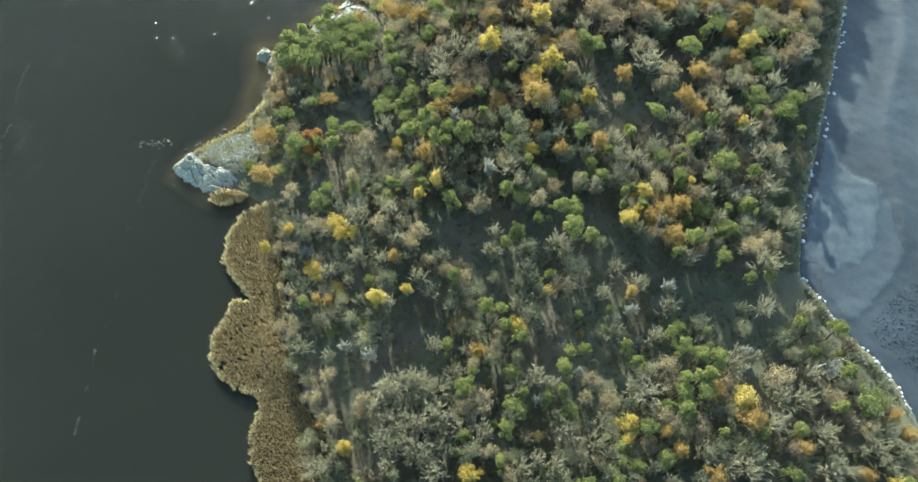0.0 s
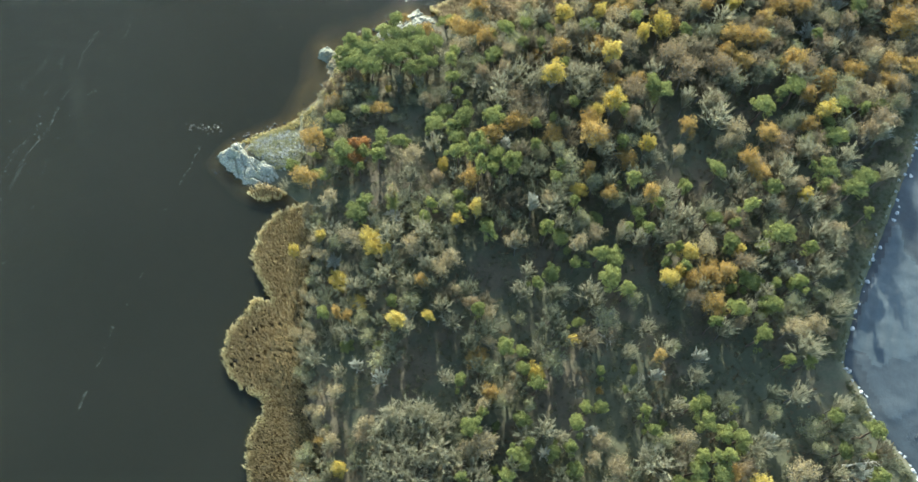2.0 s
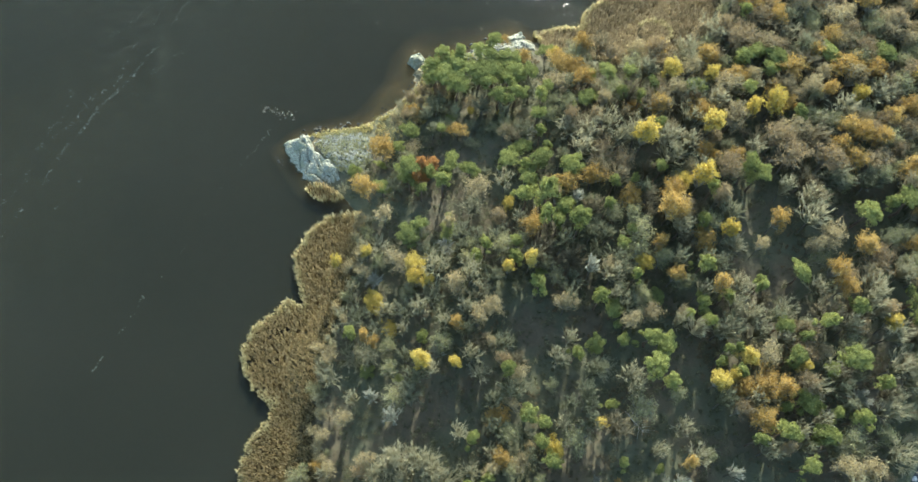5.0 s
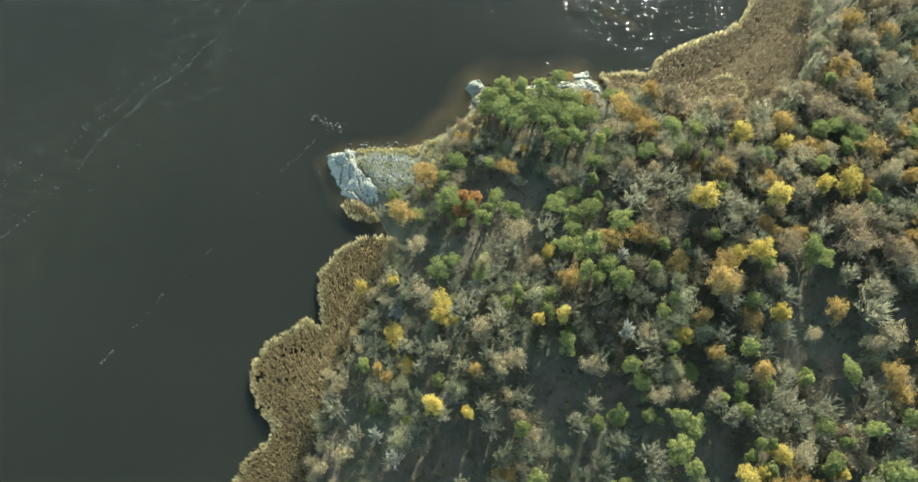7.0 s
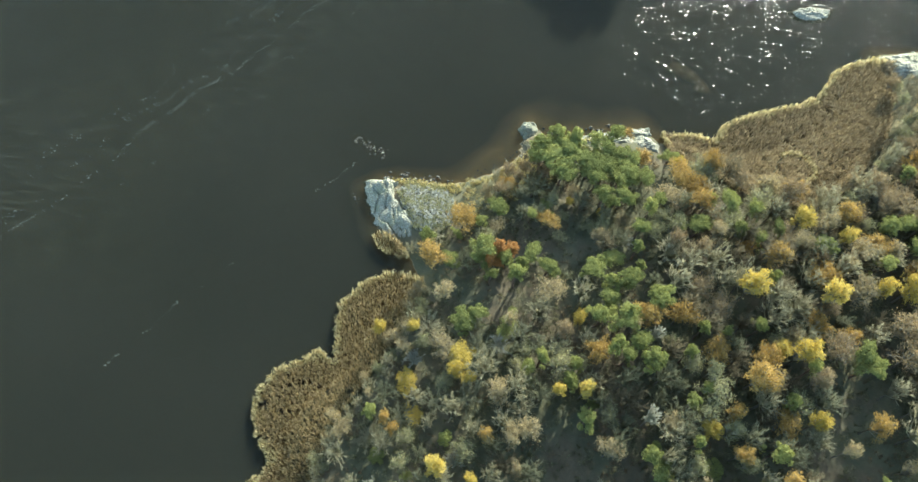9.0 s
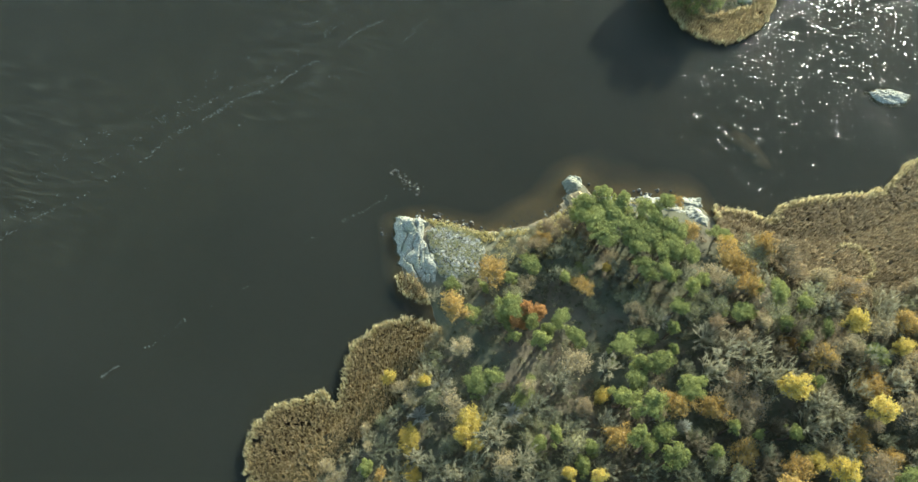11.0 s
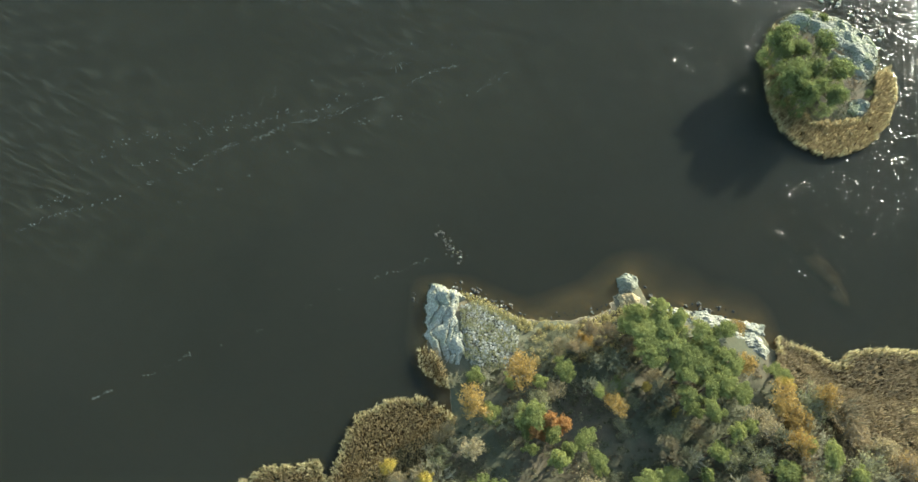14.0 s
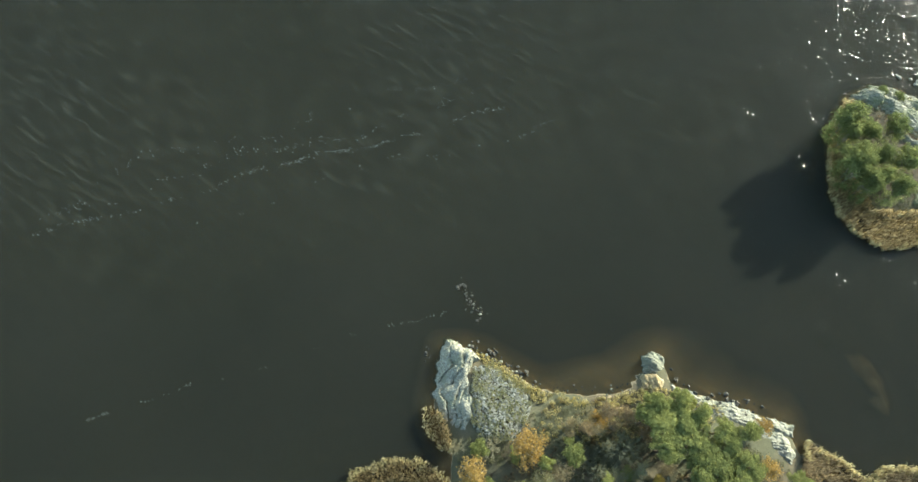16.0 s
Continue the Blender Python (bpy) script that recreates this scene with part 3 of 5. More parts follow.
def leafy_meshes(seed, height=8.0, radius=1.7, leaves=15, size=0.26, skirt=0):
    tv, tf, wv, wf = [], [], [], []
    rng, tips = branching(seed, height, radius, 4, tv, tf, wv, wf, 0.03)
    cv, cf = [], []
    leaf_cloud(rng, tips, [radius * rng.uniform(0.16, 0.38) for _ in tips], leaves, size, cv, cf, 0.9, 0.35)
    # foliage that hangs down to the ground
    low = [np.array([radius * q * math.cos(a), radius * q * math.sin(a), height * rng.uniform(0.1, 0.6)])
           for q, a in zip(rng.uniform(0.3, 0.85, skirt), rng.uniform(0, 6.28, skirt))]
    if low:
        leaf_cloud(rng, low, [radius * 0.3] * skirt, leaves, size, cv, cf, 0.9, 0.35)
    return tv, tf, cv, cf, wv, wf


def bare_meshes(seed, height=8.5, radius=2.0, twigs=16, width=0.026):
    tv, tf, wv, wf = [], [], [], []
    branching(seed, height, radius, twigs, tv, tf, wv, wf, width)
    return tv, tf, wv, wf


def tree_thing(name, meshes, bark, leaf, label, category, group, crown="crown"):
    """An empty at the foot of a tree, with its trunk and crown."""
    tv, tf, cv, cf, *limbs = meshes
    root = new(name)
    tagged(root, label, category, group)
    part("trunk", mesh_from("trunk", tv, tf, bark, True), root)
    if limbs:
        wv, wf = limbs
        me = mesh_from(crown, cv + wv, cf + [tuple(i + len(cv) for i in f) for f in wf], leaf)
        me.materials.append(M_LIMB)
        me.polygons.foreach_set("material_index", [0] * len(cf) + [1] * len(wf))
    else:
        me = mesh_from(crown, cv, cf, leaf)
    part(crown, me, root)
    return root


KINDS = {}


MIDDLE = {"pine": 8.9, "tall_pine": 10.9, "bare": 6.9, "silver": 4.5, "tan": 6.2, "yellow": 6.7, "orange": 6.5, "russet": 6.2, "red": 7.0, "alder": 7.3, "olive": 5.7, "aspen": 6.6, "oak": 6.2}


def kind(key, name, variants, bark, leaf, label, category, group, r, crown="crown"):
    KINDS[key] = ([tree_thing(name, m, bark, leaf, label, category, group, crown) for m in variants], r, MIDDLE[key])


kind("pine", "pine_tree", [pine_meshes(s, 9.6 + 0.3 * (s % 3), 8.0) for s in range(6)], M_PINE_BARK, M_PINE,
     "green pine with a rounded clumpy crown in autumn wood", "tree", "pines in the wood", 1.7)
kind("tall_pine", "tall_pine_tree", [pine_meshes(s, 12.0, 9.4, 1.7, 190, 0.14) for s in range(20, 24)], M_PINE_BARK, M_PINE,
     "tall slender pine with a bare trunk above the rocky shore", "tree", "tall pines on the point", 1.7)
kind("bare", "bare_birch", [bare_meshes(s) for s in range(30, 36)], M_BARK, M_TWIG,
     "leafless birch with a dome of pale grey-olive twigs", "tree", "bare birches", 2.0)
kind("aspen", "bare_aspen", [bare_meshes(s, 8.2, 2.1, 26, 0.022) for s in range(120, 125)], M_BARK, M_ASPEN,
     "leafless aspen with a soft dome of grey-green twigs", "tree", "bare aspens", 2.1)
kind("oak", "bare_oak", [bare_meshes(s, 7.8, 2.2, 24, 0.024) for s in range(130, 135)], M_BARK, M_OAK_TWIG,
     "leafless oak with a spreading dome of brown twigs", "tree", "bare oaks", 2.2)
kind("silver", "silver_shrub", [bare_meshes(s, 5.5, 1.6, 18, 0.034) for s in range(40, 43)], M_BARK, M_SILVER,
     "small leafless tree with silvery bleached twigs", "tree", "silvery bare trees", 1.6)
kind("tan", "tan_birch", [leafy_meshes(s, 7.6, 1.8, 17, 0.13) for s in range(50, 54)], M_BARK, M_TAN,
     "half-bare birch with faded tan leaves", "tree", "faded birches", 1.8)
kind("yellow", "yellow_birch", [leafy_meshes(s, 8.2, 1.6, 26, 0.145) for s in range(60, 64)], M_BARK, M_YELLOW,
     "birch in bright yellow autumn leaf", "tree", "yellow birches", 1.6)
kind("orange", "orange_oak", [leafy_meshes(s, 8.0, 1.8, 23, 0.14) for s in range(70, 74)], M_BARK, M_ORANGE,
     "young oak in orange-brown autumn leaf", "tree", "orange oaks", 1.8)
kind("russet", "russet_oak", [leafy_meshes(s, 7.6, 1.9, 18, 0.13) for s in range(80, 83)], M_BARK, M_RUSSET,
     "oak with sparse dull russet leaves", "tree", "russet oaks", 1.9)
kind("olive", "olive_willow", [leafy_meshes(s, 7.0, 1.9, 15, 0.13) for s in range(110, 114)], M_BARK, M_OLIVE,
     "half-bare willow with dull olive leaves", "tree", "olive willows", 1.9)
kind("red", "red_maple", [leafy_meshes(90, 8.6, 1.3, 22, 0.18)], M_BARK, M_RED, "narrow maple in red-orange leaf between pines", "tree", "red maples", 1.3)
kind("alder", "alder_tree", [leafy_meshes(s, 9.0, 2.4, 60, 0.18, 24) for s in range(100, 103)], M_BARK, M_ISLET,
     "olive-green alder on the small islet", "tree", "alders on the islet", 2.6)
PLANTED = []
USED, COUNT = set(), {}
plant_rng = np.random.default_rng(11)


def plant(key, x, y, r, z):
    """Stand a tree of a kind with crown radius r and the crown's middle at height z, its foot on the ground."""
    variants, base, middle = KINDS[key]
    r *= 1.4 if key == "tall_pine" else 1.18 if key == "pine" else 1.42 if key in ("bare", "aspen", "oak") else 1.08 if key == "alder" else 1.25
    if x > -24 and z > 5.5 and key not in ("tall_pine", "alder"):
        # the wood stands taller away from the lake
        rise = 2.5 * min((x + 24) / 12, 1)
        if r < 1.15 and key != "russet":
            rise = -0.3 * (z - 3)
        x, y, z = x + (4.5 - x) * rise / (148 - z), y + (9 - y) * rise / (148 - z), z + rise
    n = COUNT[key] = (COUNT.get(key, -1) + 1) % len(variants)
    s, wide = r / base, plant_rng.uniform(0.86, 1.16)
    h = max(z - ground_at(x, y), 1.2) / middle
    m = pose(x, y, ground_at(x, y) - 0.05, 0, 0, plant_rng.uniform(0, 360)) @ Matrix.Diagonal((s * wide, s / wide, h, 1))
    ob = variants[n]
    if (key, n) in USED:
        copy_thing(ob, m @ Matrix.Diagonal((*(1 / v for v in ob.scale), 1)))
    else:
        USED.add((key, n))
        ob.matrix_basis = m
    PLANTED.append((x, y, r))


def plant_all(key, rows):
    for x, y, r, z in rows:
        while key == "alder" and rim(ISLET, np.array([[x, y]]))[0] < -0.6:
            x, y = x + 0.04 * (-78 - x), y + 0.04 * (159 - y)
        plant(key, x, y, r, z)


# ---------------------------------------------------------------- the wood, tree by tree: x, y, crown radius, height of the crown's middle
plant_all("tall_pine", [(-42.6, 94.3, 2.4, 10.0), (-41.2, 96.9, 2.1, 10.0), (-38.5, 97.0, 2.4, 10.0), (-36.7, 98.2, 2.1, 10.0),
    (-34.1, 99.9, 2.0, 10.0), (-36.7, 103.2, 1.7, 10.0), (-33.1, 104.2, 1.9, 10.0), (-29.8, 102.6, 1.9, 10.0), (-30.3, 99.7, 1.6, 10.0),
    (-27.7, 97.7, 1.6, 10.0), (-39.1, 93.2, 1.8, 10.0), (-43.9, 91.7, 1.6, 10.0), (-27.3, 103.4, 1.5, 10.0), (-33.8, 96.3, 1.7, 10.0),
    (-30.2, 95.5, 1.6, 10.0)])
plant_all("pine", [(-16.1, 110.8, 1.2, 7.9), (-8.4, 110.0, 1.4, 8.2), (-4.7, 110.9, 1.4, 8.1), (-14.2, 105.2, 2.2, 7.9), (-9.4, 87.7, 2.2, 10.9),
    (-16.0, 90.0, 1.0, 8.6), (-20.7, 87.3, 2.1, 7.5), (-15.9, 86.4, 2.1, 9.6), (-21.9, 82.9, 2.3, 8.8), (-15.7, 81.4, 2.0, 8.9),
    (-11.5, 79.7, 2.5, 10.6), (-8.8, 74.0, 1.7, 13.7), (-6.6, 78.8, 2.0, 10.2), (-2.6, 77.3, 2.0, 12.1), (-6.6, 75.4, 1.5, 9.6),
    (7.1, 81.7, 1.3, 8.5), (6.8, 78.1, 1.3, 8.7), (-9.4, 81.9, 1.0, 9.3), (-31.1, 76.6, 1.9, 9.3), (-27.5, 77.2, 1.7, 8.1), (-37.0, 86.5, 1.4, 5.7),
    (-34.1, 72.7, 1.5, 8.7), (-38.0, 70.4, 2.2, 10.4), (-30.0, 71.1, 1.8, 11.6)])
plant_all("pine", [(-36.6, 69.0, 1.5, 8.6), (46.4, 108.5, 2.3, 8.7), (52.8, 114.8, 2.5, 9.4), (50.0, 113.1, 1.4, 9.0), (63.9, 113.8, 1.9, 8.9),
    (68.1, 114.2, 1.6, 8.9), (71.0, 116.3, 1.8, 8.9), (62.9, 105.5, 2.3, 8.6), (22.3, 81.5, 1.8, 10.2), (39.1, 89.7, 1.8, 9.2),
    (61.1, 96.3, 2.4, 9.0), (61.5, 92.0, 1.7, 9.0), (69.4, 96.9, 2.4, 8.9), (67.4, 93.2, 2.3, 8.7), (70.6, 88.3, 1.0, 8.9), (46.3, 81.9, 1.7, 11.4),
    (39.8, 78.0, 1.8, 9.1), (44.2, 77.7, 1.5, 9.2), (24.9, 74.5, 1.5, 8.8), (53.5, 77.8, 2.5, 9.7), (50.4, 73.5, 1.5, 9.1), (6.0, 97.3, 1.3, 9.2),
    (24.2, 105.4, 2.1, 9.2), (-0.5, 89.5, 1.3, 8.8)])
plant_all("pine", [(-24.8, 64.2, 2.2, 6.3), (-30.3, 58.9, 2.3, 8.5), (-29.8, 61.4, 1.6, 8.6), (-11.7, 67.8, 1.2, 9.2), (-3.8, 62.0, 1.6, 8.9),
    (7.5, 65.5, 1.6, 10.2), (10.9, 65.2, 2.0, 7.9), (16.9, 72.4, 1.6, 5.4), (19.3, 63.7, 2.0, 8.6), (22.4, 63.4, 2.0, 8.4), (14.9, 60.8, 1.2, 7.7),
    (10.8, 57.7, 2.0, 6.2), (18.1, 49.0, 1.2, 5.6), (22.1, 58.1, 2.1, 10.9), (26.0, 57.8, 1.7, 8.5), (49.4, 65.9, 2.0, 8.7), (47.3, 66.7, 1.2, 8.9),
    (57.7, 67.7, 1.6, 9.3), (54.2, 67.1, 1.2, 9.0), (53.8, 62.3, 1.9, 9.4), (52.4, 55.5, 1.7, 9.6), (58.2, 51.9, 1.1, 9.6), (62.3, 52.9, 1.2, 9.2),
    (43.6, 55.7, 1.4, 9.2)])
plant_all("pine", [(24.4, 40.5, 1.0, 6.8), (30.0, 42.5, 0.8, 8.0), (67.9, 43.5, 1.0, 8.8), (32.4, 65.5, 1.1, 8.7), (-24.0, 32.4, 1.3, 3.5),
    (4.7, 26.3, 1.2, 8.5), (7.8, 24.8, 0.9, 8.1), (12.5, 27.2, 1.5, 7.7), (12.1, 20.5, 1.7, 8.1), (14.3, 20.2, 1.5, 8.2), (11.9, 16.0, 1.5, 9.0),
    (4.1, 14.0, 1.3, 8.8), (3.2, 11.4, 0.9, 8.2), (25.8, 33.6, 1.3, 6.4), (29.5, 38.2, 0.8, 8.0), (44.2, 40.0, 1.5, 7.8), (44.7, 35.9, 1.8, 8.8),
    (48.4, 34.9, 1.9, 8.6), (51.5, 34.7, 2.0, 8.7), (44.5, 27.0, 1.8, 9.3), (48.5, 27.4, 2.0, 9.5), (45.1, 23.9, 1.9, 9.3), (42.0, 23.9, 1.3, 8.8),
    (52.2, 20.2, 1.1, 8.9)])
plant_all("pine", [(59.8, 20.9, 1.3, 8.9), (66.4, 22.5, 1.5, 8.8), (67.9, 43.5, 1.5, 8.8), (70.6, 38.3, 1.5, 8.3), (64.8, 14.2, 1.5, 8.8),
    (36.2, 12.1, 1.7, 8.6), (41.5, 14.3, 1.9, 8.7), (23.6, 20.8, 1.5, 8.4), (79.6, 28.8, 3.1, 9.0), (-17.6, 33.4, 0.9, 8.8), (37.0, 33.6, 0.8, 8.4),
    (11.0, 131.2, 2.1, 8.6), (12.9, 133.9, 2.1, 8.6), (17.0, 134.6, 2.4, 8.7), (14.6, 123.9, 1.7, 9.0), (27.0, 141.5, 2.4, 8.8),
    (37.4, 148.3, 2.4, 8.8), (56.2, 131.5, 1.5, 8.9), (17.1, 131.3, 1.7, 8.7), (-13.4, 113.4, 2.0, 7.4), (-9.2, 115.1, 1.6, 8.1),
    (-3.2, 115.3, 1.5, 8.3), (-27.7, 113.6, 1.8, 4.5), (6.8, 143.5, 1.6, 8.5)])
plant_all("pine", [(-44.7, 70.8, 1.0, 4.0)])
plant_all("bare", [(7.0, 100.6, 2.9, 9.3), (4.7, 104.6, 2.7, 9.0), (-14.3, 97.3, 2.7, 7.0), (-10.7, 98.1, 2.4, 8.4), (-7.7, 101.0, 2.7, 8.4),
    (-9.2, 93.7, 2.4, 8.7), (30.2, 105.7, 1.6, 9.1), (37.1, 101.5, 2.9, 10.2), (34.9, 106.0, 2.0, 9.2), (71.9, 109.4, 1.6, 8.9),
    (56.8, 99.2, 2.0, 9.0), (52.7, 93.1, 2.9, 9.1), (54.5, 89.5, 1.8, 9.1), (25.7, 88.6, 2.3, 7.7), (29.7, 81.1, 1.8, 9.0), (51.1, 84.4, 1.8, 9.3),
    (58.3, 86.6, 2.3, 9.1), (34.8, 77.0, 2.0, 9.0), (61.2, 81.1, 2.5, 9.1), (64.3, 79.6, 2.3, 9.0), (73.9, 99.1, 1.7, 8.9), (-22.9, 69.8, 2.2, 8.7),
    (-19.7, 78.0, 2.0, 8.7), (-21.8, 55.0, 2.8, 10.6)])
plant_all("bare", [(-16.3, 57.4, 2.1, 10.9), (-26.4, 43.7, 1.4, 8.2), (-13.7, 38.1, 1.4, 9.0), (-8.2, 44.1, 1.6, 9.3), (-5.2, 41.7, 2.0, 6.6),
    (-20.6, 46.6, 1.7, 10.4), (-16.2, 47.2, 1.6, 8.9), (6.0, 56.1, 1.4, 8.1), (5.8, 51.8, 1.9, 8.0), (13.2, 54.5, 2.7, 5.1), (19.3, 55.8, 1.9, 8.1),
    (20.4, 53.8, 2.1, 8.4), (12.0, 41.6, 1.6, 7.7), (7.6, 71.2, 2.2, 8.7), (30.0, 71.2, 1.9, 8.8), (25.8, 69.3, 2.0, 8.6), (49.8, 74.2, 1.7, 9.1),
    (62.1, 71.8, 2.5, 9.1), (66.0, 65.4, 2.7, 9.1), (60.9, 55.0, 2.6, 10.6), (46.0, 54.9, 1.7, 8.8), (31.2, 51.5, 1.9, 6.8), (35.8, 47.7, 1.9, 8.3),
    (42.0, 44.0, 2.1, 8.0)])
plant_all("bare", [(28.7, 45.4, 1.4, 8.0), (60.9, 45.9, 2.1, 8.9), (69.0, 46.3, 1.6, 8.9), (52.1, 64.8, 1.7, 9.0), (22.7, 69.7, 1.5, 8.5),
    (-13.3, 51.4, 1.7, 8.9), (-27.8, 33.2, 2.6, 3.5), (-28.9, 27.5, 2.0, 8.3), (-23.2, 26.2, 1.3, 8.3), (-11.4, 21.2, 2.2, 8.1),
    (-7.3, 23.2, 2.2, 8.8), (-4.4, 21.2, 2.3, 8.3), (-12.9, 17.7, 1.7, 7.7), (-7.4, 17.6, 2.2, 7.7), (-10.5, 15.4, 2.4, 5.3), (-6.5, 13.3, 2.4, 7.5),
    (-9.7, 10.9, 1.9, 7.6), (1.2, 16.4, 2.4, 8.2), (1.5, 25.7, 1.8, 7.4), (3.3, 30.3, 1.6, 7.9), (16.9, 26.5, 1.8, 9.1), (20.0, 25.6, 1.5, 8.2),
    (17.7, 11.0, 1.5, 8.4), (21.4, 10.9, 1.7, 8.4)])
plant_all("bare", [(-2.0, 9.8, 2.1, 7.9), (-0.5, 6.7, 1.9, 8.0), (8.2, 15.0, 1.5, 8.3), (39.2, 37.4, 1.8, 8.4), (38.0, 25.1, 3.1, 9.0),
    (35.4, 27.1, 1.8, 8.5), (63.6, 28.2, 2.4, 8.8), (62.1, 23.3, 2.4, 8.8), (67.9, 28.4, 2.2, 8.8), (71.2, 21.9, 2.6, 8.8), (28.6, 15.9, 2.1, 9.0),
    (23.2, 16.9, 2.2, 8.4), (49.0, 15.6, 1.9, 8.8), (57.4, 14.5, 2.7, 8.8), (53.2, 14.0, 1.9, 8.8), (72.4, 16.3, 2.7, 8.7), (79.2, 20.7, 2.7, 8.8),
    (85.1, 20.9, 2.4, 8.8), (-3.5, 30.6, 1.6, 8.0), (82.1, 17.4, 2.1, 8.7), (31.9, 13.7, 1.5, 8.6), (-6.2, 118.3, 2.2, 8.3), (2.0, 133.5, 2.7, 8.5),
    (-3.7, 99.8, 2.3, 8.7)])
plant_all("bare", [(7.0, 111.1, 2.3, 9.1), (8.9, 104.8, 2.1, 9.3), (10.0, 117.8, 2.2, 9.0), (-48.9, 62.8, 1.3, 3.0), (-47.4, 68.4, 1.4, 3.0)])
plant_all("silver", [(3.5, 70.4, 1.5, 9.4), (-32.1, 48.0, 1.6, 5.0), (-20.2, 28.5, 1.3, 8.4), (-15.5, 27.4, 1.6, 8.3), (17.4, 22.3, 1.1, 8.3),
    (42.0, 48.5, 1.2, 8.5), (34.6, 42.4, 1.2, 8.2), (31.7, 40.8, 0.9, 8.1), (35.8, 36.5, 0.9, 8.3), (56.6, 36.5, 1.0, 8.7), (-5.6, 82.4, 1.0, 9.3),
    (72.8, 34.9, 1.6, 8.7), (21.2, 34.8, 0.9, 7.9), (47.7, 38.4, 0.8, 8.5)])
plant_all("tan", [(-10.8, 106.7, 1.4, 8.1), (30.4, 91.0, 1.2, 9.0), (-37.1, 60.1, 1.7, 8.3), (-6.3, 47.9, 1.1, 8.4), (2.3, 39.9, 1.3, 7.7),
    (-30.9, 30.6, 1.6, 8.3), (-22.5, 22.6, 1.4, 8.2), (-15.2, 18.5, 1.5, 7.8), (42.0, 31.6, 2.0, 8.1), (8.6, 34.5, 0.9, 7.8), (26.2, 23.8, 1.2, 8.3),
    (9.1, 11.6, 1.5, 8.3), (-17.3, 54.1, 2.1, 9.1), (-10.9, 51.1, 1.8, 8.8), (14.4, 64.6, 1.7, 8.3), (2.4, 61.5, 1.9, 8.6), (39.3, 70.9, 2.2, 8.9),
    (-23.6, 74.1, 2.5, 8.7), (41.6, 99.5, 2.4, 9.2), (39.6, 96.5, 1.8, 9.2), (58.5, 58.8, 2.1, 9.2), (62.1, 60.4, 2.2, 9.2), (-25.2, 65.0, 1.2, 8.6),
    (33.6, 139.3, 2.3, 8.8)])
plant_all("tan", [(1.2, 116.1, 1.9, 8.5), (2.3, 122.6, 2.1, 8.6), (26.4, 131.4, 1.9, 8.9)])
plant_all("yellow", [(0.4, 101.2, 2.1, 11.9), (14.3, 97.9, 1.8, 12.3), (12.2, 77.4, 1.8, 6.4), (-17.0, 75.5, 1.3, 6.4), (23.7, 90.6, 1.5, 9.8),
    (59.8, 110.8, 1.9, 9.4), (-26.5, 54.1, 2.2, 8.2), (-24.7, 51.4, 1.4, 8.8), (-22.4, 52.2, 1.2, 8.9), (-25.0, 41.6, 1.6, 3.5),
    (-15.4, 38.2, 1.7, 10.4), (-10.4, 41.4, 1.0, 8.6), (-7.5, 65.6, 1.2, 10.5), (-10.6, 62.4, 1.0, 9.1), (36.5, 68.5, 1.7, 8.7),
    (33.5, 62.2, 1.7, 9.6), (35.2, 63.9, 1.2, 8.7), (12.5, 36.6, 1.7, 6.6), (17.8, 44.9, 1.1, 6.8), (-17.5, 9.3, 1.3, 7.1), (56.3, 27.1, 2.2, 9.2),
    (34.4, 19.8, 1.7, 8.9), (34.5, 17.1, 1.1, 8.6), (10.9, 110.3, 1.9, 11.7)])
plant_all("yellow", [(57.7, 88.4, 1.3, 9.1), (17.9, 16.3, 0.9, 8.3), (-36.1, 51.6, 1.1, 8.0), (-30.0, 44.0, 1.9, 5.0), (-39.9, 47.2, 1.1, 7.9),
    (5.8, 7.4, 1.7, 8.2), (-0.9, 120.2, 2.1, 8.5), (6.2, 123.0, 1.5, 8.7), (21.3, 123.7, 2.5, 9.0), (17.3, 119.1, 1.5, 9.8), (52.4, 152.9, 1.8, 8.8)])
plant_all("orange", [(-23.6, 110.6, 2.8, 7.3), (-19.8, 111.3, 2.5, 6.4), (-16.9, 108.9, 2.0, 8.0), (-4.8, 109.1, 1.8, 5.4), (0.1, 110.4, 2.2, 8.4),
    (-4.9, 88.9, 2.3, 7.8), (-9.2, 84.0, 2.3, 9.2), (4.0, 88.6, 2.4, 7.1), (12.0, 89.3, 2.6, 11.3), (10.3, 93.3, 2.0, 9.3), (-10.7, 72.3, 2.0, 9.4),
    (31.3, 98.0, 1.8, 8.9), (55.9, 113.9, 1.4, 9.1), (44.7, 92.8, 1.9, 10.4), (47.4, 90.5, 1.8, 9.3), (26.3, 78.9, 1.6, 10.5),
    (40.4, 65.8, 2.7, 8.8), (37.6, 62.9, 1.7, 8.7), (43.0, 59.6, 2.4, 8.4), (44.3, 66.6, 2.0, 8.9), (0.9, 37.0, 2.1, 5.0), (5.0, 30.3, 1.6, 7.9),
    (-22.2, 13.3, 0.9, 7.9), (57.3, 23.3, 2.2, 9.2)])
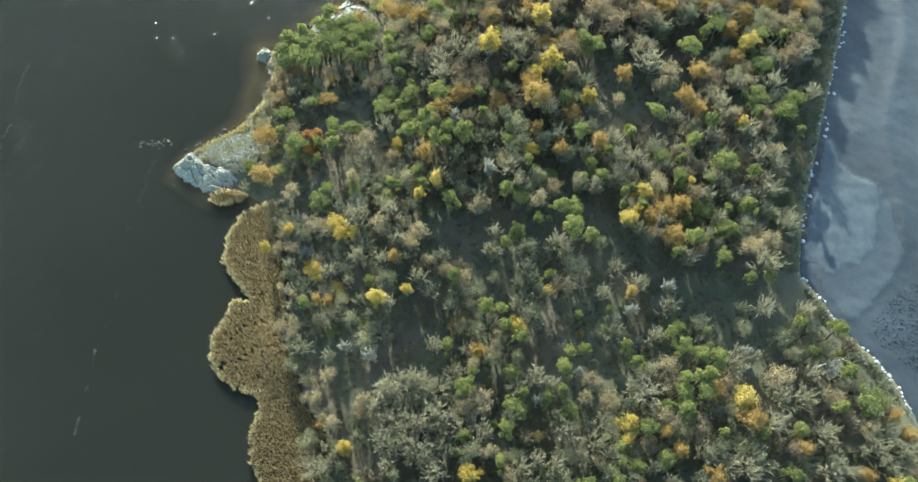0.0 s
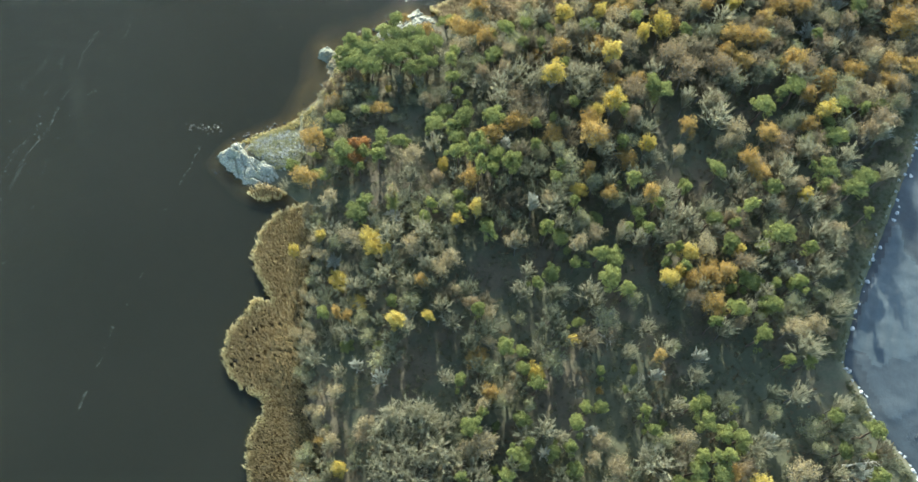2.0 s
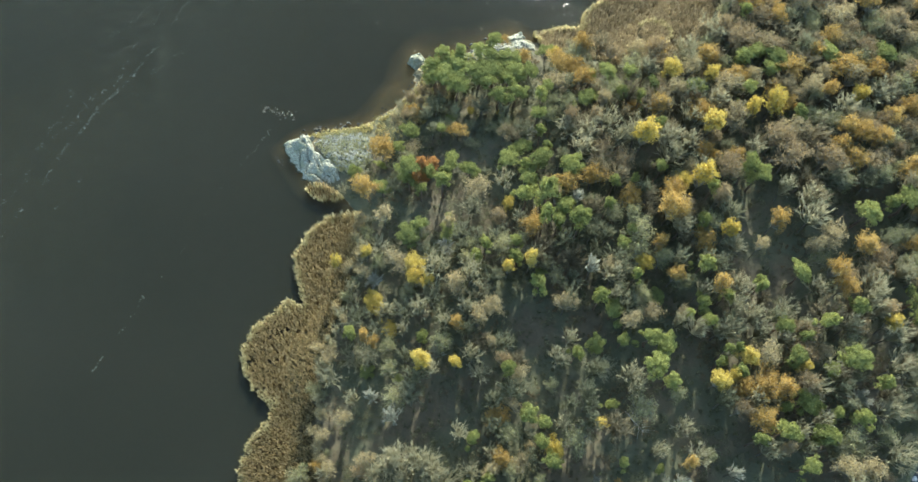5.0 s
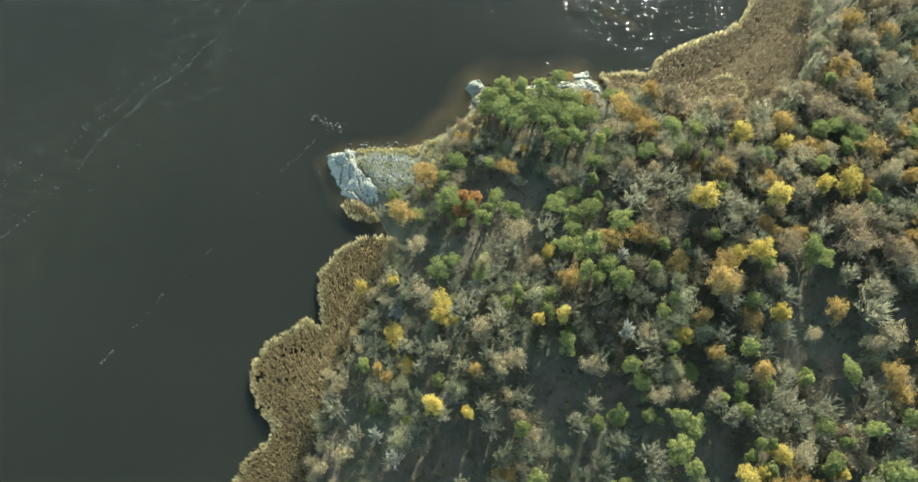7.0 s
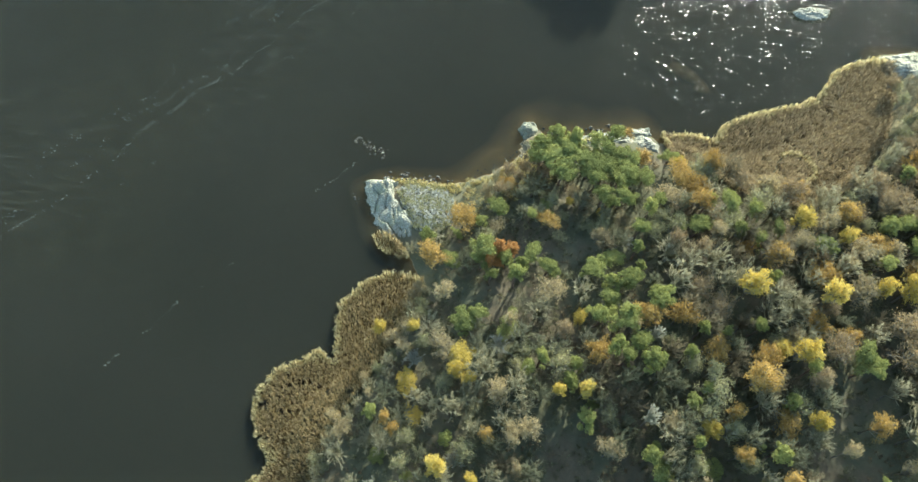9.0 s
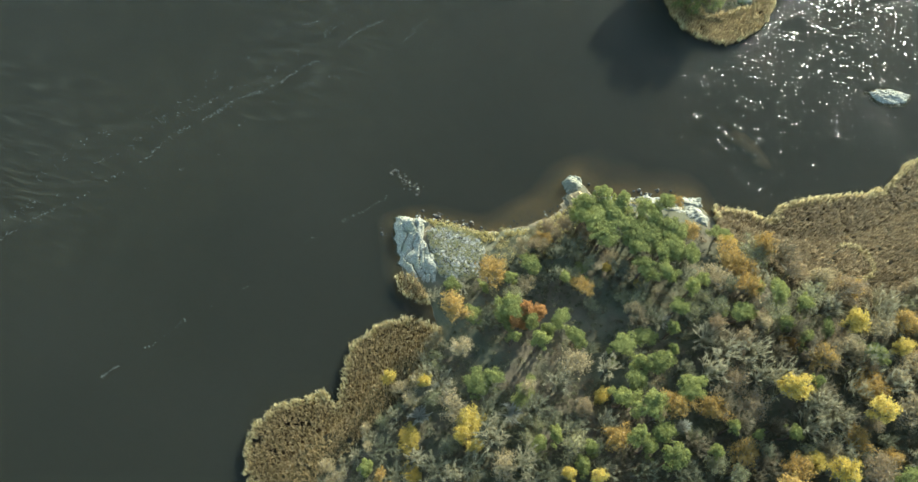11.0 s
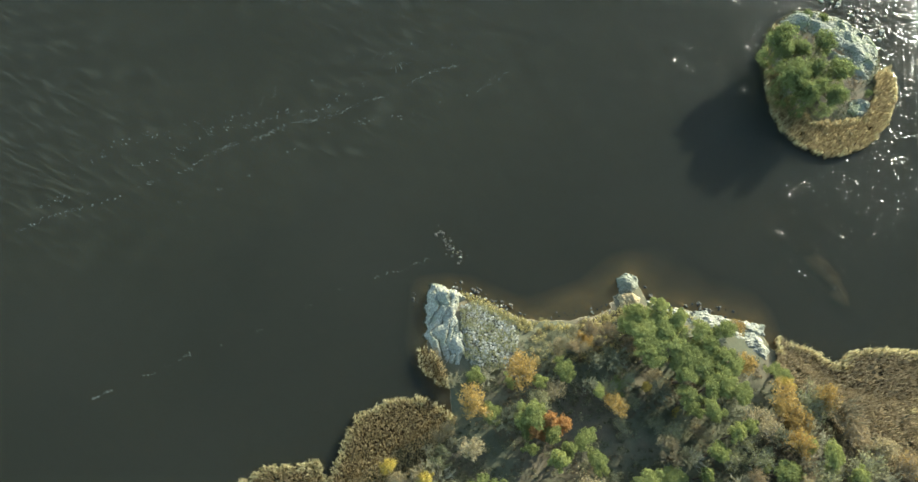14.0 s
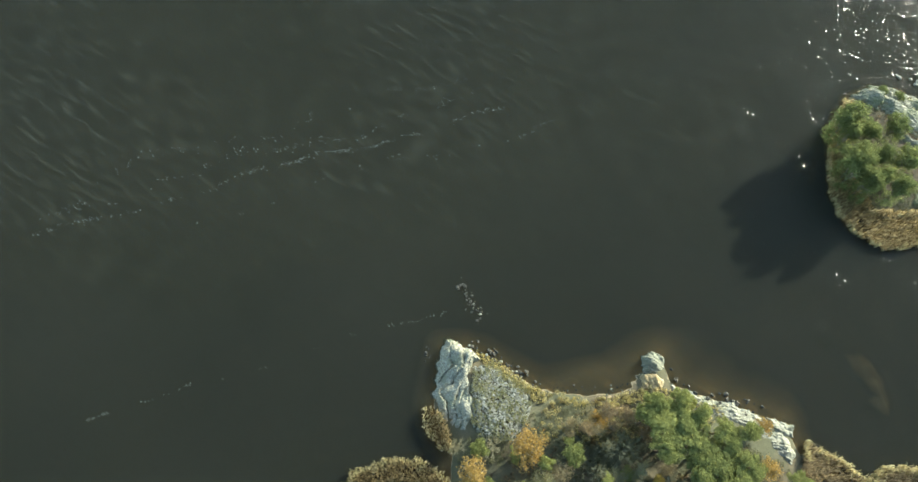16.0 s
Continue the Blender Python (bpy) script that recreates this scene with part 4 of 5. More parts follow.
plant_all("orange", [(41.5, 19.0, 1.1, 8.7), (66.7, 18.8, 1.4, 8.8), (84.1, 26.7, 1.0, 8.8), (44.2, 15.9, 1.3, 8.7), (24.7, 36.7, 0.7, 7.8),
    (-27.5, 37.3, 1.0, 8.3), (-25.1, 36.9, 1.0, 8.5), (34.5, 46.1, 1.2, 8.2), (-46.2, 85.3, 1.7, 3.5), (-45.2, 72.6, 2.6, 8.3),
    (-43.3, 63.3, 2.3, 8.3), (-37.6, 111.7, 1.3, 3.5), (3.9, 127.8, 2.1, 8.6), (30.1, 132.3, 1.3, 8.9), (39.7, 125.9, 2.3, 8.9),
    (36.6, 125.3, 1.9, 8.9), (43.5, 126.1, 1.9, 8.9), (46.7, 136.9, 1.9, 8.9), (51.6, 138.4, 1.8, 8.9)])
plant_all("russet", [(18.4, 103.7, 2.7, 9.4), (19.2, 96.9, 1.8, 9.4), (28.6, 112.8, 3.4, 9.1), (24.4, 115.6, 2.7, 9.1), (69.2, 108.2, 2.1, 8.9),
    (35.4, 116.3, 3.0, 9.0), (47.3, 69.7, 2.0, 9.0), (38.9, 59.3, 1.7, 8.7), (-9.2, 80.4, 1.1, 9.4), (65.1, 18.6, 1.3, 8.8), (-6.4, 123.9, 2.6, 8.4)])
plant_all("red", [(-36.2, 72.9, 1.1, 9.5), (-35.7, 70.2, 1.1, 8.7)])
plant_all("alder", [(-84.4, 148.5, 3.3, 8.0), (-75.5, 146.7, 3.8, 8.0), (-80.2, 156.8, 2.3, 8.0), (-73.7, 156.3, 2.8, 8.0), (-68.9, 151.5, 2.4, 8.0),
    (-82.1, 144.7, 1.6, 8.0), (-80.5, 151.5, 1.8, 8.0), (-75.2, 151.5, 2.0, 8.0), (-73.2, 142.6, 2.2, 8.0), (-70.3, 146.1, 2.2, 8.0),
    (-71.6, 150.1, 1.8, 8.0), (-69.7, 143.6, 1.5, 8.0)])
plant_all("alder", [(-84.0, 156.5, 1.3, 2.0), (-90.1, 162.6, 1.2, 2.0), (-88.2, 165.7, 1.0, 2.0), (-68.9, 163.8, 0.8, 2.0)])



def thick_stand(keys, poly, spacing, seed, low, high, tall=1.0):
    """Trees standing close together over a plan outline."""
    rng = np.random.default_rng(seed)
    p = np.array(poly, float)
    gx, gy = np.meshgrid(np.arange(p[:, 0].min(), p[:, 0].max(), spacing), np.arange(p[:, 1].min(), p[:, 1].max(), spacing))
    pts = np.stack([gx.ravel(), gy.ravel()], 1)
    pts = pts + rng.uniform(-0.3, 0.3, pts.shape) * spacing
    for n, (x, y) in enumerate(pts[inside(poly, pts)]):
        key = keys[int(rng.integers(len(keys)))]
        plant(key, x, y, rng.uniform(low, high), ground_at(x, y) + tall * rng.uniform(0.65, 0.9) * KINDS[key][2])


thick_stand(["bare"], [(-14.8, 18.4), (-12.8, 23.7), (-5.1, 25.2), (-0.8, 22.3), (-0.4, 14.6), (-5.1, 8.7), (-10.9, 11.2)], 3.3, 91, 1.8, 2.4)
thick_stand(["olive", "tan", "bare"], [(-43.5, 60), (-39.4, 53), (-36.8, 44.5), (-34.8, 36), (-34, 30), (-30.4, 24), (-27.4, 18), (-22, 12), (-19, 4), (-16.5, 5), (-19.4, 14), (-24.6, 20.4), (-27.8, 26), (-31, 32), (-32, 38), (-34, 46), (-36.6, 54), (-40, 61)],
            2.1, 94, 0.75, 1.35)
thick_stand(["tan", "russet", "oak"], [(66, 56), (68.5, 66), (70.5, 77), (73, 87.5), (76, 100), (79, 112), (83, 131), (80, 131), (75.5, 112), (72, 100), (69, 87), (66, 76), (64.5, 66), (63, 58)],
            4.6, 95, 0.8, 1.3, 0.45)
for x, y in [(-45.3, 93.8), (-45.1, 97.7), (-42.3, 100.5), (-38.8, 102.8), (-38.0, 106.3)]:
    plant("tall_pine", x, y, 1.5, 10.5)
# tan and yellow leaf colour stands in for sunlit understorey below the pines
plant_all("tan", [(-36.0, 93.4, 1.2, 4.5), (-33.2, 94.6, 1.1, 4.2), (-31.0, 97.0, 1.2, 5.0), (-24.8, 95.8, 1.4, 5.2)])
plant_all("yellow", [(-34.6, 91.6, 0.8, 4.2), (-29.0, 94.0, 0.8, 4.4)])
plant_all("olive", [(-33.4, 88.0, 1.3, 4.2), (-28.6, 90.2, 1.4, 4.6), (-39.4, 88.6, 1.1, 4.0), (-31.0, 84.6, 1.2, 4.4)])
plant_all("silver", [(-21.4, 93.0, 1.5, 5.0)])
for x, y in [(-34.5, 73.2), (-34.8, 75.5), (-35.0, 71.3)]:
    plant("red", x, y, 1.2, 7.0)
thick_stand(["tan", "russet", "bare"], [(-50, 81), (-48.2, 88), (-46.6, 97), (-42, 101), (-41, 96), (-43, 86), (-46, 77)], 2.5, 93, 0.8, 1.4)
thick_stand(["tan", "bare", "olive", "russet"], [(-8, 162), (-4, 164), (2, 157), (3.5, 148), (4, 136), (2, 128), (0, 128), (0.6, 137), (0, 149), (-2.5, 158)], 2.6, 92, 1.2, 1.8)

# ---------------------------------------------------------------- the wood between them
HOLLOWS = [(47, 108, 4.5), (42, 103, 4), (52, 112, 4), (57, 55, 4), (62, 50, 4), (67, 53, 3.5), (-6, 34, 4), (-9, 39, 3), (14, 58, 6), (22, 62, 5), (9, 62, 4),
           (12, 50, 4), (-26, 27, 5), (-24, 20, 5), (-17, 21, 4), (-33, 79, 3), (-29, 84, 4), (66, 46, 3.5), (-37, 63, 3), (-24, 72, 3), (58, 96, 4), (70, 102, 3),
           (22, 37, 3), (-25, 106, 2), (-3, 26, 3), (-6.4, 58.3, 4), (29.5, 102.7, 5), (28, 93, 4), (1, 57.5, 3.5), (31.5, 90.5, 5), (37, 86, 3.5)]
CLEARINGS = [(25, 110), (25, 99), (31, 88), (34, 97), (37, 86), (34, 79), (39, 92), (-4, 59), (-1, 52), (4, 48), (9, 51), (15, 47), (9, 45), (20, 43), (18, 37), (26, 44), (29, 36), (17, 31), (25, 27), (31, 30), (31, 62), (33, 57), (32, 48), (48, 50), (51, 44), (55, 50), (54, 40), (61, 45), (63, 38), (58, 33), (40, 55), (53, 55), (-28, 48), (-21, 33), (-12, 36), (-16, 25), (-21, 13), (-6, 31), (-10, 25), (-5, 42), (-11, 30), (23, 102), (27, 104), (33, 92), (37, 94), (42, 86), (-4, 56), (0, 56), (-29, 70), (-32, 66)]
GLADE = [(13, 47), (41, 60), (53, 51), (54.6, 45), (20, 28.6)]
WOOD_EDGE = [(-20, -8), (-24, 4), (-29, 22), (-34, 34), (-37, 46), (-38, 56), (-42, 62), (-48, 65), (-44, 76), (-46, 86), (-45, 96), (-40, 104), (-31, 113),
             (-22, 119), (-12, 123), (0, 130), (4, 142), (3, 158), (-2, 168), (6, 180), (40, 205), (92, 205), (90, 160), (80, 131), (76, 112), (72, 100), (69, 87), (66, 76),
             (65, 66), (64, 58), (69, 50), (77, 42), (84, 34), (88, 24), (95, 10), (104, -8)]


def fill_wood():
    rng = np.random.default_rng(5)
    pts = rng.uniform((-48, -8), (104, 205), (9000, 2))
    pts = pts[rim(WOOD_EDGE, pts) > 0.6]
    pts = pts[~inside(GLADE, pts) | (np.arange(len(pts)) % 20 == 0)]
    mood = wavy(pts, 38, 7)
    left = {"bare": 110, "aspen": 230, "oak": 230, "olive": 170, "tan": 110, "russet": 230, "orange": 170, "pine": 120, "silver": 30, "yellow": 9}
    for (x, y), w in zip(pts, mood):
        r = rng.uniform(1.2, 2.6)
        if any((x - a) ** 2 + (y - b) ** 2 < (0.56 * (r + c)) ** 2 for a, b, c in PLANTED):
            continue
        if any((x - a) ** 2 + (y - b) ** 2 < (c + 0.5 * r) ** 2 for a, b, c in HOLLOWS):
            continue
        if any((x - a) ** 2 + (y + 1.8 - b) ** 2 < (1.5 + 0.9 * r) ** 2 for a, b in CLEARINGS):
            continue
        north = min(max((y - 75 + 0.2 * x) / 40, 0), 1)
        warm = 0.5 * north + 0.25 * w
        r *= 1 + 0.25 * north
        u = rng.uniform()
        if u < 0.36 - 0.24 * warm:
            v = rng.uniform()
            key = "bare" if v < 0.25 else "oak" if v < 0.35 + 0.4 * north else "aspen"
        elif u < 0.52 - 0.22 * warm:
            key = "olive"
        elif u < 0.62 - 0.1 * warm:
            key = "tan"
        elif u < 0.64 + 0.26 * max(warm, 0):
            key = "russet"
        elif u < 0.66 + 0.5 * max(warm, 0):
            key = "orange"
        elif u < 0.93:
            key = "pine"
            r *= 0.75
        elif u < 0.985:
            key, r = "silver", r * 0.7
        else:
            key, r = "yellow", r * 0.7
        if left[key] <= 0:
            continue
        left[key] -= 1
        plant(key, x, y, r, ground_at(x, y) + rng.uniform(0.6, 0.9) * KINDS[key][2])


# aspens added to shade a sunlit strip of the glade floor
plant_all("aspen", [(16.1, 43.7, 1.7, 8.6), (12.8, 48.4, 1.7, 8.6), (12.8, 53.2, 1.7, 8.6), (14.2, 46.3, 1.7, 8.6), (12.3, 52.0, 1.7, 8.6)])
fill_wood()


def tufts(name, pts, material, label, category, seed, height, spread, blades, width, base=ground_at, droop=0.35):
    """A mass of small plants: fans of slim leaves, as one object."""
    rng = np.random.default_rng(seed)
    n = len(pts)
    z = base(pts)
    a = rng.uniform(0, 2 * math.pi, (n, blades))
    lean = rng.uniform(0.15, 1.0, (n, blades)) * spread
    h = rng.uniform(0.65, 1.1, (n, blades)) * height * rng.uniform(0.75, 1.15, (n, 1))
    foot = np.stack([pts[:, None, 0] + rng.normal(0, spread * 0.25, (n, blades)), pts[:, None, 1] + rng.normal(0, spread * 0.25, (n, blades)),
                     np.repeat(z[:, None], blades, 1)], -1)
    way = np.stack([np.cos(a), np.sin(a), 0 * a], -1)
    side = np.stack([-np.sin(a), np.cos(a), 0 * a], -1) * width
    up = np.array([0, 0, 1.0])
    mid = foot + way * (lean * 0.4)[..., None] + up * (h * 0.72)[..., None]
    tip = foot + way * lean[..., None] + up * (h * (1 - droop * rng.uniform(0, 1, (n, blades))))[..., None]
    verts = np.stack([foot - side * 0.4, foot + side * 0.4, mid + side, mid - side, tip], 2).reshape(-1, 3)
    k = (np.arange(n * blades)[:, None] * 5)
    faces = (k + [[0, 1, 2, 3]]).tolist() + (k + [[3, 2, 4]]).tolist()
    me = mesh_from(name, verts.tolist(), faces, material)
    return tagged(new(name, me), label, category, kind="stuff")


def scatter(poly, spacing, seed):
    """Jittered points inside a polygon."""
    rng = np.random.default_rng(seed)
    p = np.array(poly)
    xs, ys = np.arange(p[:, 0].min(), p[:, 0].max(), spacing), np.arange(p[:, 1].min(), p[:, 1].max(), spacing)
    gx, gy = np.meshgrid(xs, ys)
    pts = np.stack([gx.ravel(), gy.ravel()], 1) + rng.uniform(-0.5, 0.5, (gx.size, 2)) * spacing
    return pts[inside(list(poly), pts)]


def at_least(level):
    return lambda pts: np.maximum(land_height(pts), level)


SHORE_SCRUB = [(-50.6, 66), (-50, 74), (-51.5, 79.6), (-49, 86), (-47.6, 93), (-49, 97.5), (-45, 99), (-38, 107), (-31, 113.6), (-28, 112), (-36, 100), (-42, 88), (-43, 74), (-46, 64),
               (-40, 58), (-36, 46), (-33, 34), (-28, 22), (-20, 8), (-14, -8), (-20, -8), (-26, 14), (-32, 26), (-36, 40), (-39, 54), (-43, 62), (-48, 62.5)]


def build_undergrowth():
    pts = np.concatenate([scatter(WOOD_EDGE, 0.95, 3), scatter(SHORE_SCRUB, 0.9, 6), scatter(ISLET, 0.8, 8)])
    thick = wavy(pts, 11, 9)
    dark = np.zeros(len(pts), bool)
    for a, b, c in HOLLOWS + [(a, b, 3.4) for a, b in CLEARINGS]:
        dark |= (pts[:, 0] - a) ** 2 + (pts[:, 1] - b) ** 2 < c * c
    tall = np.concatenate([pts[(thick > -0.2) & ~dark & (rim(WOOD_EDGE, pts) > 1.5)][::3], pts[dark & (rim(WOOD_EDGE, pts) > 1.5)][::9]])
    rng = np.random.default_rng(15)
    me = mesh_from("sapling_thicket", *spray(rng, tall, land_height(tall), 0.8, 3.4, 0.95, 42, 0.185), M_THICKET)
    tagged(new("sapling_thicket", me), "thicket of grey-olive saplings under the taller trees", "undergrowth", kind="stuff")
    keep = (thick > -0.6) & ~(dark & (rng.uniform(size=len(pts)) < 0.5))
    pts = pts[keep]
    brown = wavy(pts, 17, 19) + 0.5 * wavy(pts, 5, 20) > 0.35
    for name, some, look_of, label in (("undergrowth", pts[~brown], M_SHRUB, "low tangled undergrowth of grey-green bushes"),
                                       ("bracken", pts[brown], M_BRACKEN, "rust-brown withered bracken under the trees")):
        me = mesh_from(name, *spray(rng, some, land_height(some), 0.0, 0.8, 0.6, 16, 0.17), look_of)
        tagged(new(name, me), label, "undergrowth", kind="stuff")


build_undergrowth()

HEATH = [(-52.3, 80.6), (-50.4, 86), (-49, 93), (-48.4, 96), (-43.4, 99.4), (-40.4, 94), (-42, 86), (-44, 79), (-46.4, 74.4), (-50, 77.4)]


def build_heath():
    """Low bushes behind the beach, in three colours."""
    pts = scatter(HEATH, 1.05, 81)
    rng = np.random.default_rng(82)
    pick = wavy(pts, 6, 83) + 0.7 * rng.normal(size=len(pts))
    for name, some, colour, label in (("ochre_bushes", pts[pick < 0.25], M_GRASS, "low ochre bushes behind the small beach"),
                                      ("brown_bushes", pts[(pick >= 0.25) & (pick < 0.6)], M_BRACKEN, "low rust-brown heather bushes behind the beach"),
                                      ("grey_bushes", pts[pick >= 0.6], M_ASPEN, "low leafless grey bushes behind the beach")):
        me = mesh_from(name, *spray(rng, some, land_height(some), 0.0, 1.3, 0.72, 90, 0.115), colour)
        tagged(new(name, me), label, "bushes", kind="stuff")
    rims = np.concatenate([scatter([(-52.9, 81), (-50.9, 86), (-49.5, 93), (-50.7, 96.5), (-48.8, 96.8), (-47.6, 92), (-48.8, 86), (-50.9, 81)], 0.95, 84),
                           scatter([(-61.8, 71.4), (-58.2, 74.5), (-54.7, 77.9), (-53, 80.4), (-51.4, 78.8), (-55, 75), (-59, 71.6)], 0.95, 85)])
    rims = rims[wavy(rims, 4, 88) > -0.3]
    me = mesh_from("tussocks", *spray(rng, rims, land_height(rims) + 0.1, 0.0, 0.9, 0.55, 110, 0.1), M_GRASS)
    tagged(new("tussocks", me), "clumps of bright ochre grass along the shore", "grass", kind="stuff")


build_heath()


def build_banks():
    """Rough bushes on the quarry bank and between the northern reeds and the wood."""
    rng = np.random.default_rng(86)
    banks = (([(64, 56), (70.4, 56.6), (71.2, 66), (73.2, 77), (75.8, 87.5), (78.8, 100), (81.8, 112), (86, 131), (81, 131), (75, 112), (71, 100), (68, 87), (65, 76)], M_SHRUB, "bank_bushes", "dark rough bushes on the quarry bank"),
             ([(-9, 168), (-4, 170), (5, 160), (6.4, 146), (6, 132), (2, 124), (-8, 118), (-20, 114), (-21, 116.6), (-7, 121.6), (0.6, 127), (1.2, 136), (0, 148), (-4, 160)], M_OAK_TWIG, "brown_bushes", "brown leafless bushes between reeds and wood"))
    for poly, colour, name, label in banks:
        pts = scatter(poly, 0.9, 87)
        me = mesh_from(name, *spray(rng, pts, land_height(pts), 0.0, 1.5, 0.75, 70, 0.12), colour)
        tagged(new(name, me), label, "bushes", kind="stuff")


build_banks()

# ---------------------------------------------------------------- reed beds
REED_WEST = [(-27, -14), (-31, -4), (-33.2, 2.7), (-35.6, 6), (-37, 11.2), (-36, 16.4), (-37.2, 18.4), (-41.6, 19.2), (-45.2, 21.2), (-47.9, 24.4), (-48.6, 29.8), (-46.6, 34.6),
             (-46.4, 37.6), (-44.4, 37.6), (-42.8, 37.6), (-46.4, 41.4), (-50.2, 45.2), (-50.6, 52), (-48.8, 57), (-45.9, 59.6), (-43, 60.6),
             (-41, 58.6), (-38.4, 53), (-36.4, 44.5), (-34.4, 36), (-33.8, 30.5), (-30.4, 24.5), (-27.6, 18.4), (-22.4, 13), (-18.4, 5), (-14, -14)]
REED_COVE = [(-56.6, 60.8), (-56.4, 59.1), (-53.1, 58.3), (-49.4, 59.8), (-48.2, 61.8), (-51.5, 62.4), (-54.2, 62.2)]
REED_NORTH = [(-33.6, 119), (-30.6, 121.8), (-28.6, 123.9), (-25, 125.8), (-25.9, 130.2), (-24, 136), (-21, 141), (-17.4, 147.8), (-16.5, 151.6), (-18, 158.7), (-16.4, 164), (-13.7, 169),
              (-10, 170), (-7, 166), (-3.6, 160.5), (0.4, 148.6), (1.6, 136), (1, 127), (-6, 122), (-13.6, 118.8), (-20.6, 117), (-28.6, 114.8)]
REED_ISLET = [(-80.4, 146.2), (-73.9, 143.2), (-68.5, 142.7), (-64.3, 144.3), (-60.1, 147.9), (-59, 153.4), (-59.4, 159.3), (-61.9, 164.5), (-66.3, 169.8), (-69.8, 172.2), (-73.5, 172.8),
              (-72.4, 168), (-67.8, 165), (-64.9, 160), (-66.4, 154), (-68, 149.6), (-75, 149), (-82, 151), (-89, 157), (-91, 155.4), (-86.6, 150.4)]


def build_reeds(name, poly, label, seed, material=M_REED, fringe=0.7, ring=None):
    pts = scatter(poly, 0.31, seed)
    rag = rim(poly, pts) + 0.35 * wavy(pts, 2.2, seed)
    thin = wavy(pts, 5, seed + 2) + 0.7 * wavy(pts, 1.7, seed + 3)
    pts = pts[(rag > 0.1) & (thin > -1.15)]
    loose = np.random.default_rng(seed + 9).normal(0, 0.45, len(pts))
    border = (rim(poly, pts) + 0.5 * wavy(pts, 6, seed + 5) + loose < fringe * 0.8) & (land_height(pts) < 0.25)
    if ring:
        off = np.hypot(pts[:, 0] - ring[0], pts[:, 1] - ring[1])
        pts, border = pts[abs(off - ring[2] + 0.8) > 0.2], border[abs(off - ring[2] + 0.8) > 0.2]
        off = np.hypot(pts[:, 0] - ring[0], pts[:, 1] - ring[1])
        border |= (abs(off - ring[2]) < 0.4) & (pts[:, 1] - ring[1] > -0.3 * ring[2] + 0.5 * (ring[0] - pts[:, 0])) & (loose[:len(pts)] > -0.3)
    tufts(name, pts[~border], material, label, "reeds", seed, 1.9, 0.46, 7, 0.037, at_least(-0.3), 0.45)
    tufts("reed_fringe", pts[border], M_FRINGE, "pale yellow-green fringe of reeds at the water's edge", "reeds", seed + 7, 2.0, 0.55, 6, 0.055, at_least(-0.3), 0.5)


build_reeds("reed_bed", REED_WEST, "dense bed of dry straw-coloured reeds along the lake shore", 31, M_REED, 1.2)
build_reeds("reed_bed", REED_COVE, "small patch of dry reeds beside the rocky point", 32)
build_reeds("reed_bed", REED_NORTH, "wide bed of dry brown reeds in the bay", 33, M_BROWN_REED, 1.2, (-9.2, 131.4, 4.0))
build_reeds("reed_bed", REED_ISLET, "fringe of pale dry reeds round the islet", 34, M_REED, 0.25)

# ---------------------------------------------------------------- rocks


